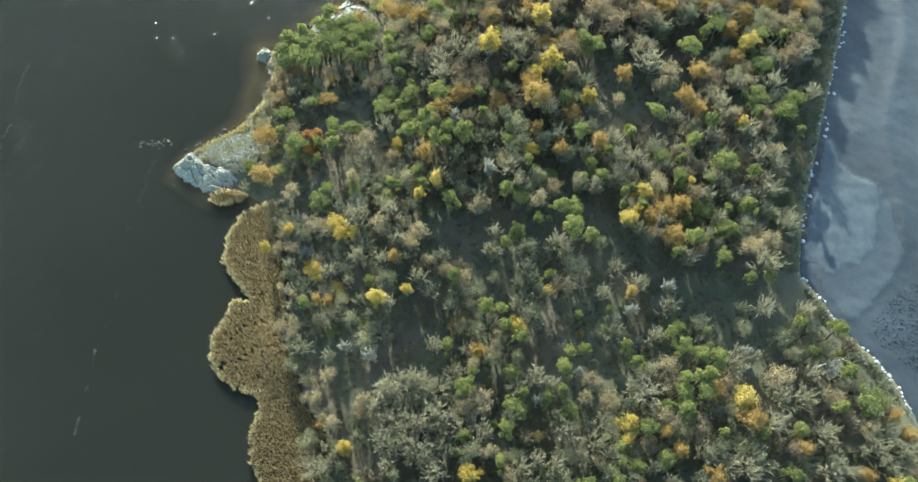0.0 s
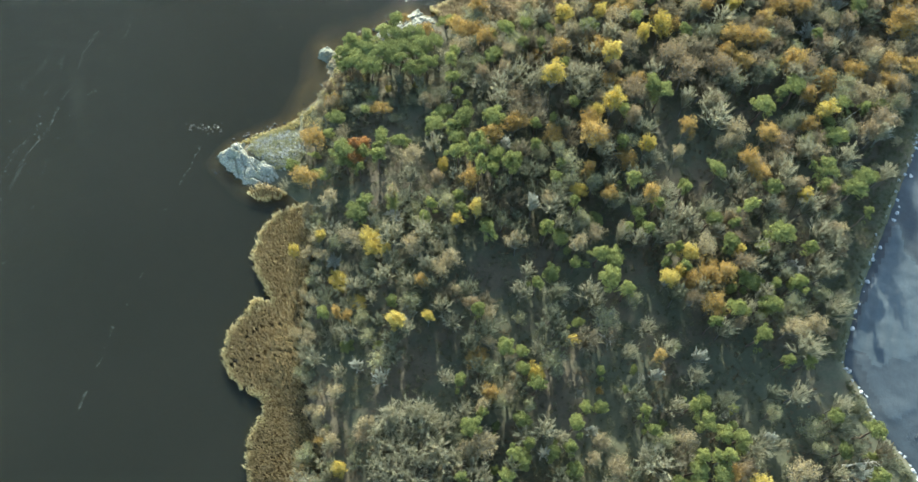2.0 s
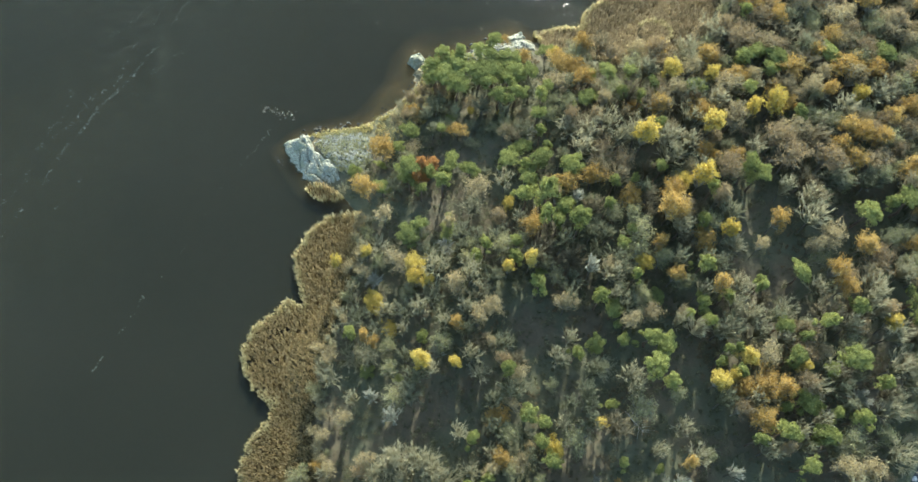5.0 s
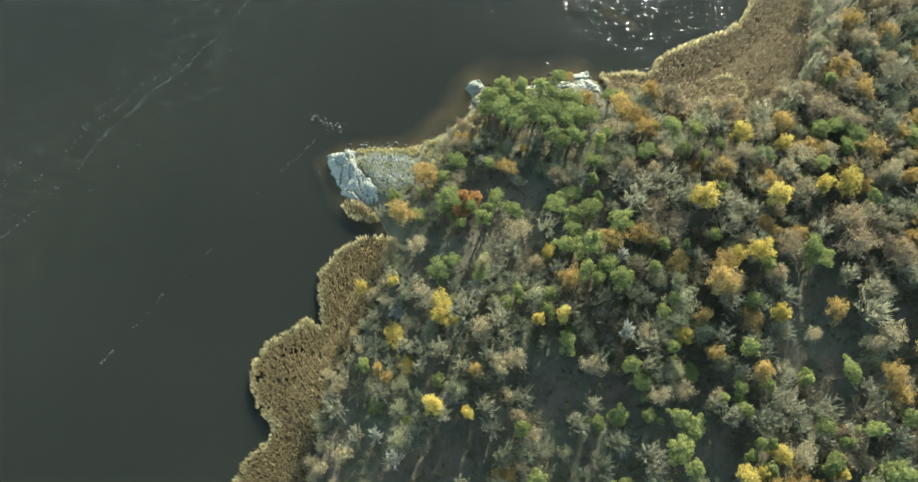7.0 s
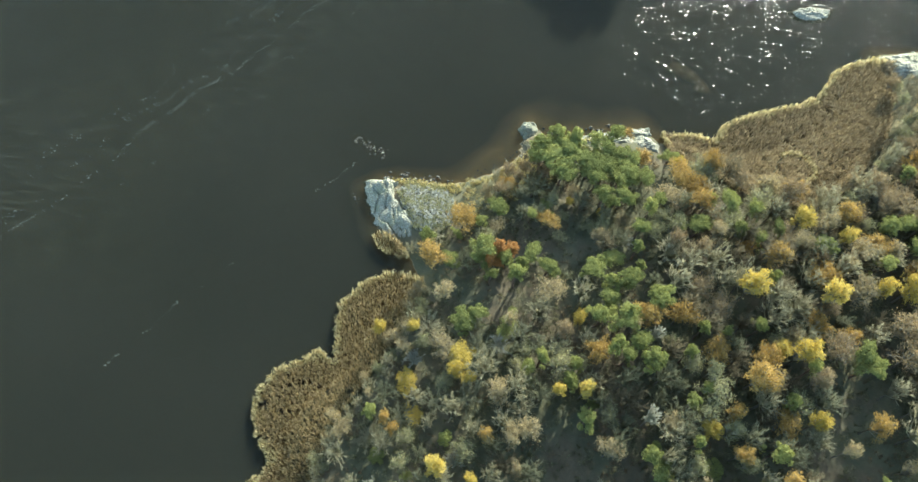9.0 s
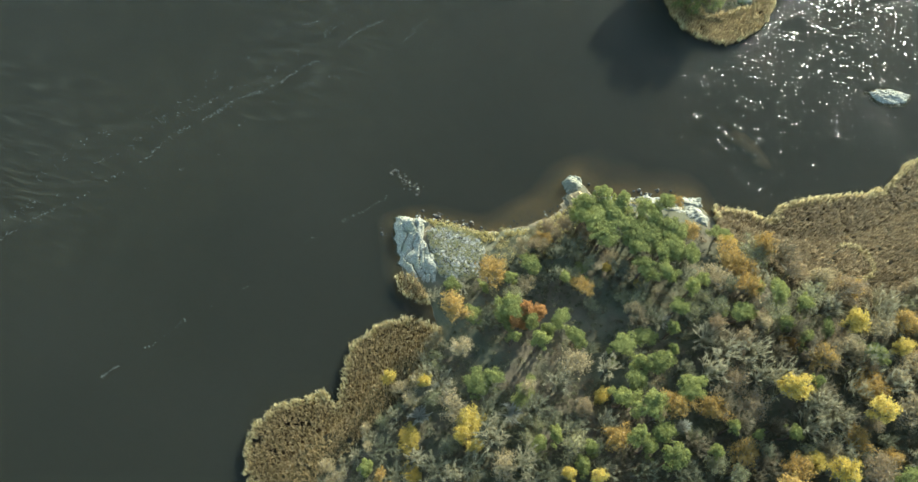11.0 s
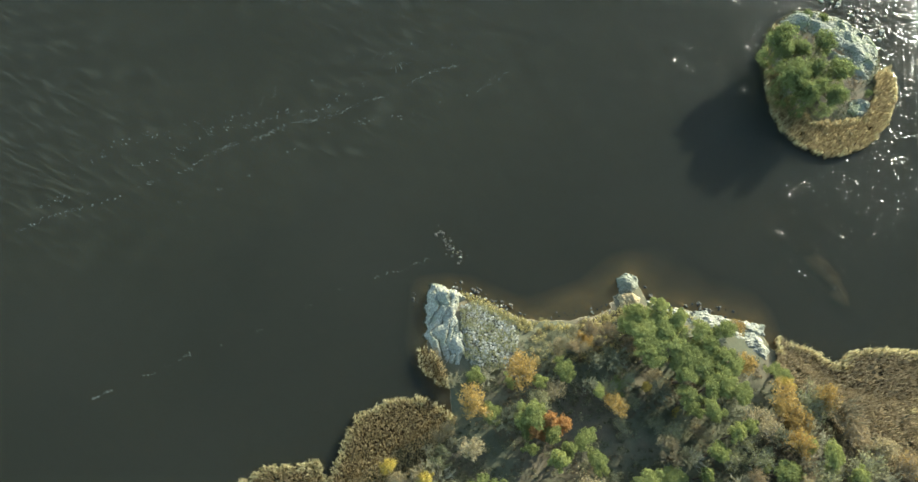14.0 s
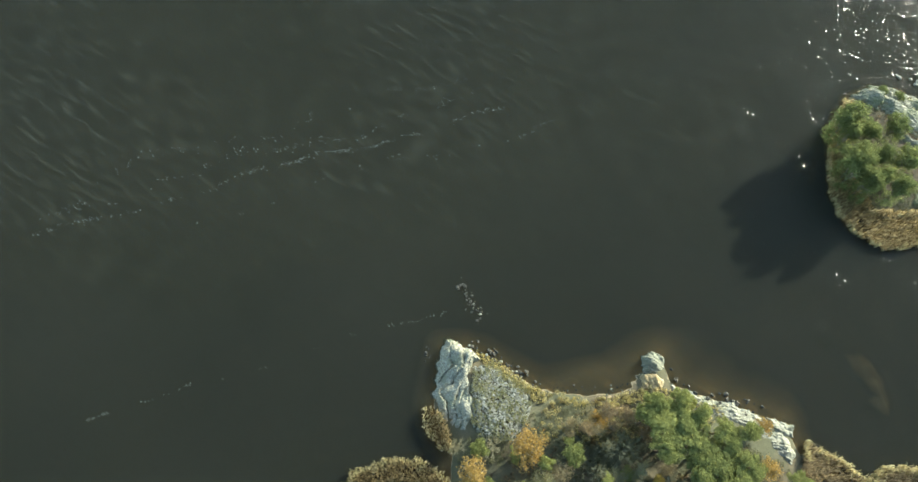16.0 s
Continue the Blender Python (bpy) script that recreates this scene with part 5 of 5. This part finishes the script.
def crag_mesh(name, poly, height, strike, step, material, seed, cell=0.33, soft=1.3, sink=0.6, rise=None, rib=0.16, warp=0.3, joint=0.4):
    """Bare bedrock over a plan outline: tilted beds, stepped along the strike, broken by joints."""
    p = np.array(poly)
    lo, hi = p.min(0) - 1, p.max(0) + 1
    xs, ys = np.arange(lo[0], hi[0], cell), np.arange(lo[1], hi[1], cell)
    gx, gy = np.meshgrid(xs, ys)
    pts = np.stack([gx.ravel(), gy.ravel()], 1)
    rng = np.random.default_rng(seed)
    pts = pts + rng.uniform(-0.3, 0.3, pts.shape) * cell
    d = rim(poly, pts) + 0.25 * wavy(pts, 1.9, seed)
    c, s = math.cos(radians(strike)), math.sin(radians(strike))
    u, v = pts[:, 0] * c + pts[:, 1] * s, -pts[:, 0] * s + pts[:, 1] * c
    v2 = v + warp * wavy(pts, 9, seed + 1, 2) + 0.4 * warp * wavy(pts, 3, seed + 3, 2)
    v2 = v2 + step * (0.42 * np.sin(v / step * 1.7 + seed) + 0.3 * np.sin(v / step * 0.61 + 2 * seed))
    bed = np.floor(v2 / step)
    in_bed = v2 / step - bed
    along = u / (step * 3.2) + (bed * 0.618) % 1.0 + 0.12 * wavy(pts, 2.5, seed + 8)
    block = np.floor(along)
    in_block = along - block
    lift = np.modf(np.abs(np.sin(bed * 12.9898 + block * 78.233 + seed) * 43.7))[0]
    z = height * (1 - np.exp(-np.maximum(d, 0) / soft)) * (0.72 + 0.28 * wavy(pts, 7, seed + 4))
    if rise is not None:
        run = pts @ np.array(rise)
        span = np.array(poly) @ np.array(rise)
        z = z * (0.1 + 1.0 * np.clip((run - span.min()) / (span.max() - span.min()), 0, 1))
    crack = np.exp(-(np.minimum(in_bed, 1 - in_bed) * step / 0.2) ** 2) + joint * np.exp(-(np.minimum(in_block, 1 - in_block) * step * 3.2 / 0.22) ** 2)
    z = z + np.clip(d, 0, 1) * (rib * step * (in_bed - 0.5) + 0.3 * step * (lift - 0.5) - 0.2 * crack + 0.09 * wavy(pts, 0.9, seed + 6))
    z = np.where(d > 0, np.maximum(z, 0.04), -sink * np.clip(-d / 0.6, 0, 1))
    ground = land_height(pts)
    z = np.where(ground > 0.2, z + 0.6 * ground, z)
    keep = d > -0.7
    nx = len(xs)
    idx = -np.ones(len(pts), int)
    idx[keep] = np.arange(keep.sum())
    k = (np.arange(len(ys) - 1)[:, None] * nx + np.arange(nx - 1)[None]).ravel()
    quad = np.stack([k, k + 1, k + 1 + nx, k + nx], 1)
    quad = idx[quad[keep[quad].all(1)]]
    return mesh_from(name, np.column_stack([pts, z])[keep], quad, material)


def crag(name, poly, height, strike, step, material, seed, label, **more):
    return tagged(new(name, crag_mesh(name, poly, height, strike, step, material, seed, **more)), label, "rock")


POINT = [(-66.4, 66.2), (-64.1, 64.2), (-61, 63), (-58.2, 61.6), (-55.8, 61.4), (-52.4, 62), (-50.4, 64.6), (-52.6, 67), (-55.6, 67.6), (-58, 67.9), (-60.6, 68.6), (-61.6, 70.6), (-63.8, 69.8), (-64.6, 68.2), (-66.1, 67.4)]
crag("rock_point", POINT, 3.0, -32, 1.5, M_ROCK, 2, "pale ribbed bedrock point sloping into the lake", cell=0.16, rise=(-0.3, 0.95), soft=0.6, rib=0.22, warp=0.55, joint=0.4)
crag("rock_ledge", [(-48.6, 100.4), (-45.4, 104.6), (-43.2, 108), (-42.9, 109.8), (-41.6, 110.4), (-38.6, 114), (-34.9, 116), (-31.2, 116.4), (-30.2, 114.4), (-32.4, 112.9), (-36.6, 111), (-40, 107.4), (-45, 99.6)], 1.4, 62, 0.7, M_ROCK, 5,
     "long pale rock ledge in stepped beds along the shore", soft=0.8, cell=0.24, joint=0.15)
crag("rock_slab", [(-38.8, 114.2), (-36.1, 118.2), (-34.6, 117.2), (-34.9, 115.8), (-36.9, 114)], 1.2, 60, 1.6, M_ROCK, 8, "flat pale slab lying at the water's edge", soft=0.35, cell=0.2)
crag("rock_outcrop", [(-52.9, 96.9), (-54.4, 97.6), (-54.7, 99.5), (-53.5, 101), (-51.4, 100.6), (-50.9, 98.8), (-51.4, 97)], 2.0, 40, 1.5, M_MOSSY_ROCK, 27, "pale rounded rock knob standing off the shore", soft=0.5, cell=0.2)
crag("ochre_rock", [(-52, 96.5), (-51, 98.9), (-49.4, 99.6), (-47.9, 98.8), (-47.7, 96.8), (-49.5, 95.2)], 1.4, 20, 1.1, M_OCHRE_ROCK, 29, "ochre-stained rock joining the knob to the shore", soft=0.5, cell=0.22)
crag("islet_rock", [(-92.6, 162.6), (-90.3, 167.4), (-86.4, 171.2), (-80.7, 173.6), (-77.4, 173.6), (-73.6, 170), (-71.2, 166.4), (-71.6, 163.4), (-75, 162.6), (-79, 161), (-84, 160.6), (-87.6, 159), (-91.4, 157.4)], 2.2, 40, 2.6, M_MOSSY_ROCK, 11,
     "rounded pale bedrock back of the islet", soft=2.0, cell=0.3)
crag("islet_boulder", [(-69.4, 159.2), (-68.9, 162.4), (-67, 164.1), (-65, 162.2), (-65.5, 158.6), (-67.5, 157.6)], 1.6, 80, 2.2, M_MOSSY_ROCK, 13, "large grey boulder among the islet reeds", soft=0.6, cell=0.22)
crag("rock_skerry", [(-34.2, 165.6), (-32.6, 169.4), (-28.6, 172.6), (-27.8, 170), (-29.4, 167.2), (-31.6, 165.2)], 0.9, 60, 1.3, M_ROCK, 17, "low pale skerry standing out of the bay", soft=0.7, cell=0.25)
crag("rock_bank", [(-13.6, 169.4), (-9, 176.8), (2, 184), (8, 182), (3, 174), (-4, 167), (-9, 166.4)], 1.8, 50, 1.1, M_ROCK, 19, "pale jumbled rock bank beyond the reeds")
crag("rock_outcrop", [(-22, 100), (-20, 104), (-19, 110), (-21.5, 110.5), (-24, 105), (-24.5, 101)], 0.5, 70, 0.9, M_ROCK, 23, "pale lichen-covered rock bared among the pines")


def boulder_mesh(seed, material):
    bm = bmesh.new()
    bmesh.ops.create_icosphere(bm, subdivisions=2, radius=0.5)
    rng = np.random.default_rng(seed)
    cuts = rng.normal(size=(12, 3))
    cuts /= np.linalg.norm(cuts, axis=1)[:, None]
    for v in bm.verts:
        p = np.array(v.co)
        for c in cuts:
            over = p @ c - 0.29
            if over > 0:
                p = p - c * over * 0.95
        v.co = Vector(p * (1.0, 0.8, 0.62))
    me = bpy.data.meshes.new("boulder")
    bm.to_mesh(me)
    bm.free()
    me.materials.append(material)
    return me


STONES = [boulder_mesh(s, M_ROCK) for s in range(4)]
DARK_STONES = [boulder_mesh(s + 10, M_WET_ROCK) for s in range(3)]
OCHRE_STONES = [boulder_mesh(s + 20, M_OCHRE_ROCK) for s in range(2)]
WHITE_STONES = [boulder_mesh(s + 30, M_BLEACHED) for s in range(3)]
stone_rng = np.random.default_rng(77)


def boulder(x, y, size, meshes=STONES, label="weathered pale boulder at the water's edge", group="shore boulders", flat=1.0, sunk=0.12):
    ob = new("boulder", meshes[int(stone_rng.integers(len(meshes)))])
    z = max(ground_at(x, y), -0.15) + size * (0.31 * flat - sunk)
    ob.matrix_basis = pose(x, y, z, stone_rng.uniform(-12, 12), stone_rng.uniform(-12, 12), stone_rng.uniform(0, 360)) @ Matrix.Diagonal((size, size, size * flat, 1))
    return tagged(ob, label, "rock", group)


def stones_along(line, count, spread, sizes, meshes, label, group, seed):
    rng = np.random.default_rng(seed)
    line = np.array(line, float)
    seg = np.hypot(*np.diff(line, axis=0).T)
    run = np.concatenate([[0], np.cumsum(seg)])
    for _ in range(count):
        s = rng.uniform(0, run[-1])
        x, y = np.interp(s, run, line[:, 0]) + rng.normal(0, spread), np.interp(s, run, line[:, 1]) + rng.normal(0, spread)
        boulder(x, y, rng.uniform(*sizes) * rng.uniform(0.6, 1.1), meshes, label, group)


stones_along([(-65, 70), (-60, 74.6), (-54.6, 79)], 46, 0.6, (0.4, 1.1), DARK_STONES, "dark wet stone on the shore of the point", "point stones", 1)
stones_along([(-64, 69.4), (-60, 73.6), (-54, 78.4)], 24, 0.6, (0.4, 1.0), STONES, "pale stone on the shore of the point", "point stones", 2)
stones_along([(-75.6, 71.6), (-73, 71.8), (-69.6, 73), (-68.4, 73)], 36, 0.55, (0.3, 1.0), DARK_STONES, "dark wet rock of a reef breaking the surface", "reef rocks", 3)
stones_along([(-72, 72.2), (-69.4, 73.2)], 9, 0.3, (0.3, 0.8), STONES, "pale rock on top of the reef", "reef rocks", 4)
stones_along([(-66.8, 64), (-63.5, 62)], 10, 0.5, (0.4, 0.9), DARK_STONES, "dark wet stone below the point", "point stones", 5)
stones_along([(-50, 101), (-46, 104.6), (-43, 109.4), (-40, 114.6)], 34, 0.7, (0.5, 1.2), DARK_STONES, "dark wet stone below the rock ledge", "ledge stones", 6)
stones_along([(-53.6, 80.2), (-52, 85), (-50.4, 92), (-51.6, 96.4)], 26, 0.35, (0.2, 0.6), DARK_STONES, "dark wet stone along the small beach", "cove stones", 17)
stones_along([(-50, 94), (-50, 88)], 12, 0.5, (0.3, 0.7), STONES, "small pale stone on the sandy cove", "cove stones", 7)
stones_along([(-94, 168), (-90, 173), (-84, 176), (-76, 175.6)], 26, 0.8, (0.6, 1.8), STONES, "pale stone off the islet", "islet stones", 8)
stones_along([(71.4, 57.6), (72.4, 66), (74.6, 77), (77, 87.5), (80, 100), (83, 112), (87, 130)], 84, 0.9, (0.35, 1.6), WHITE_STONES, "bleached pale stone on the quarry edge", "quarry edge stones", 9)
stones_along([(92, 29.5), (86, 40.5), (79.6, 46.6), (75.8, 52.4), (71.6, 57)], 60, 0.6, (0.3, 1.4), WHITE_STONES, "bleached pale stone on the quarry edge", "quarry edge stones", 10)


def rubble(name, poly, spacing, sizes, material, label, seed, level=0.0, lift=0.0):
    """A scree of small angular stones, as one object."""
    pts = scatter(poly, spacing, seed)
    heap = wavy(pts, 2.6, seed + 1) + 0.5 * wavy(pts, 1.0, seed + 2)
    pts, heap = pts[heap > -1.2], heap[heap > -1.2]
    rng = np.random.default_rng(seed)
    verts, faces = [], []
    z = np.maximum(land_height(pts), level) + lift * np.clip(rim(list(poly), pts), 0, 1)
    for (x, y), g, thick in zip(pts, z, heap):
        s = (sizes[0] + (sizes[1] - sizes[0]) * rng.uniform() ** 3.5) * (1 + 0.25 * thick)
        b = len(verts)
        a = rng.uniform(0, 1.57)
        for q in range(4):
            verts.append((x + s * 0.55 * math.cos(a + q * 1.57), y + s * 0.55 * math.sin(a + q * 1.57), g - 0.05))
        for q in range(4):
            k = rng.uniform(0.25, 0.5)
            verts.append((x + s * k * math.cos(a + 0.2 + q * 1.57), y + s * k * math.sin(a + 0.2 + q * 1.57), g + s * rng.uniform(0.2, 0.45)))
        faces += [(b, b + 1, b + 5, b + 4), (b + 1, b + 2, b + 6, b + 5), (b + 2, b + 3, b + 7, b + 6), (b + 3, b, b + 4, b + 7), (b + 4, b + 5, b + 6, b + 7)]
    tagged(new(name, mesh_from(name, verts, faces, material)), label, "stones", kind="stuff")


SCREE = [(-60.6, 69), (-60.6, 72.4), (-57, 75), (-54, 77), (-51.6, 76.4), (-49.4, 74.6), (-47.2, 71.6), (-48.6, 67), (-51.6, 66), (-55, 67)]
crag("scree_bank", SCREE, 0.55, 30, 0.9, M_SCREE, 43, "low grey bank of shattered rock on the point", soft=1.6, cell=0.22, rib=0.4, joint=0.1)
rubble("scree", SCREE, 0.17, (0.09, 0.5), M_SCREE, "grey scree of small broken stones on the point", 41, lift=0.45)
rubble("quarry_gravel", [(84, 46), (95, 38), (104, 30), (112, 40), (108, 56), (98, 60), (90, 54)], 0.55, (0.14, 0.45), M_APRON, "coarse grey gravel on the quarry floor", 42, 0.85)

# ---------------------------------------------------------------- fallen trees


def fallen_tree(x0, y0, x1, y1, thick, seed, label):
    """A dead trunk lying on the ground, with its broken boughs."""
    rng = np.random.default_rng(seed)
    tv, tf, bv, bf = [], [], [], []
    n = 6
    path = [np.array([x0 + (x1 - x0) * q / n + rng.normal(0, 0.08), y0 + (y1 - y0) * q / n + rng.normal(0, 0.08), 0.0]) for q in range(n + 1)]
    for p in path:
        p[2] = ground_at(p[0], p[1]) + thick
    foot = path[0].copy()
    tube([p - foot for p in path], [thick * (1 - 0.8 * q / n) for q in range(n + 1)], 7, tv, tf)
    way = (path[-1] - path[0]) / np.linalg.norm(path[-1] - path[0])
    across = np.array([-way[1], way[0], 0])
    for q in range(16):
        f = rng.uniform(0.35, 0.98)
        root = path[0] * (1 - f) + path[-1] * f - foot
        out = (across * rng.choice([-1, 1]) + way * rng.uniform(0.3, 1.1) + np.array([0, 0, rng.uniform(0.1, 0.9)])) * rng.uniform(0.6, 2.0)
        tube([root, root + out * 0.5 + rng.normal(0, 0.08, 3), root + out], [thick * 0.3, thick * 0.2, 0.015], 4, bv, bf)
    tree = new("fallen_tree")
    tree.location = Vector(foot)
    tagged(tree, label, "dead tree", "fallen trees")
    part("trunk", mesh_from("trunk", tv, tf, M_DEAD, True), tree)
    part("boughs", mesh_from("boughs", bv, bf, M_DEAD, True), tree)


fallen_tree(72.0, 36.6, 78.0, 39.1, 0.2, 1, "bleached fallen tree with bare boughs near the quarry")
fallen_tree(77.0, 121.0, 82.0, 128.0, 0.22, 2, "bleached fallen tree leaning down the quarry bank")
fallen_tree(66.0, 114.0, 74.0, 123.0, 0.18, 3, "pale windthrown trunk with broken boughs in the wood")
fallen_tree(21.1, 49.6, 25.6, 47.8, 0.14, 4, "thin pale dead trunk lying in a clearing")

# ---------------------------------------------------------------- grass on the shore


def patchy(pts):
    return pts[wavy(pts, 3.5, 21) + 0.6 * wavy(pts, 1.3, 22) > -0.15]


tufts("shore_grass", patchy(np.concatenate([scatter([(-63.6, 70.6), (-60.4, 73.6), (-55, 77.8), (-52.6, 80.6), (-50.4, 80), (-52.6, 76.4), (-58, 72.6), (-62, 70)], 0.4, 51),
                                     scatter([(-50.6, 96), (-48, 96.4), (-44, 99), (-40, 105), (-42, 107.6), (-46.6, 101.6)], 0.45, 57), scatter([(-52.4, 81.6), (-50.2, 86), (-48.8, 93), (-50.2, 97), (-48, 97.4), (-47, 92), (-48.8, 86), (-51, 81.4)], 0.42, 52)])),
      M_GRASS, "yellowed tussock grass above the shore stones", "grass", 53, 0.7, 0.4, 8, 0.06, land_height)
tufts("moss_patch", patchy(scatter(SCREE, 0.34, 71)), M_OLIVE, "low green moss and grass between the scree stones", "moss", 72, 0.5, 0.35, 7, 0.06, lambda pts: land_height(pts) + 0.3)
tufts("quarry_grass", scatter([(91, 28), (84.6, 38.6), (78, 45), (74, 51.4), (71, 54), (73.4, 47), (80, 41), (87, 31)], 0.6, 54),
      M_SHRUB, "rough grass and brambles on the quarry bank", "grass", 55, 0.6, 0.5, 8, 0.07, land_height)

# ---------------------------------------------------------------- foam


def foam_line(line, count, seed, label, wide=0.5):
    """Short flecks of foam that lie along the crests, strung out in a broken line."""
    rng = np.random.default_rng(seed)
    line = np.array(line, float)
    s = rng.uniform(line[0, 1], line[-1, 1], count)
    x = np.interp(s, line[:, 1], line[:, 0]) + 0.9 * np.sin(s / 7.0 + seed) * wide + 0.5 * wide * np.sin(s / 2.3) + rng.normal(0, 0.35 * wide, count)
    dense = np.sin(s * 0.19 + seed + 2 * np.sin(s * 0.07)) + 0.8 * np.sin(s * 0.83 + seed)
    keep = rng.uniform(-1.2, 1.6, count) < dense
    verts, faces = [], []
    for px, py in zip(x[keep], s[keep]):
        a, l, w = radians(38) + rng.normal(0, 0.22), rng.uniform(0.08, 0.34), rng.uniform(0.012, 0.03)
        c, d = math.cos(a), math.sin(a)
        b = len(verts)
        verts += [(px - c * l, py - d * l, 0.012), (px + d * w, py - c * w, 0.03), (px + c * l, py + d * l, 0.012), (px - d * w, py + c * w, 0.03)]
        faces.append((b, b + 1, b + 2, b + 3))
    tagged(new("foam_streak", mesh_from("foam_streak", verts, faces, M_FOAM)), label, "foam", kind="stuff")


foam_line([(-103, -12), (-104.5, 20), (-106, 60), (-106.5, 90)], 620, 61, "long broken streak of white foam on the lake", 0.7)
foam_line([(-107, 0), (-109, 40), (-110, 86)], 330, 62, "faint broken streak of foam on the lake", 1.3)
foam_line([(-112, 10), (-114, 50), (-115, 92)], 260, 64, "faint broken streak of foam on the lake", 1.5)
foam_line([(-99, 30), (-100.5, 60), (-101, 98)], 170, 65, "faint broken streak of foam on the lake", 1.2)
foam_line([(-70.2, 7), (-70.8, 24)], 170, 63, "short broken streak of foam near the reeds", 0.35)
foam_line([(-70.6, 26), (-71.4, 46), (-71.0, 68)], 150, 66, "faint trail of foam drifting from the reef", 0.5)
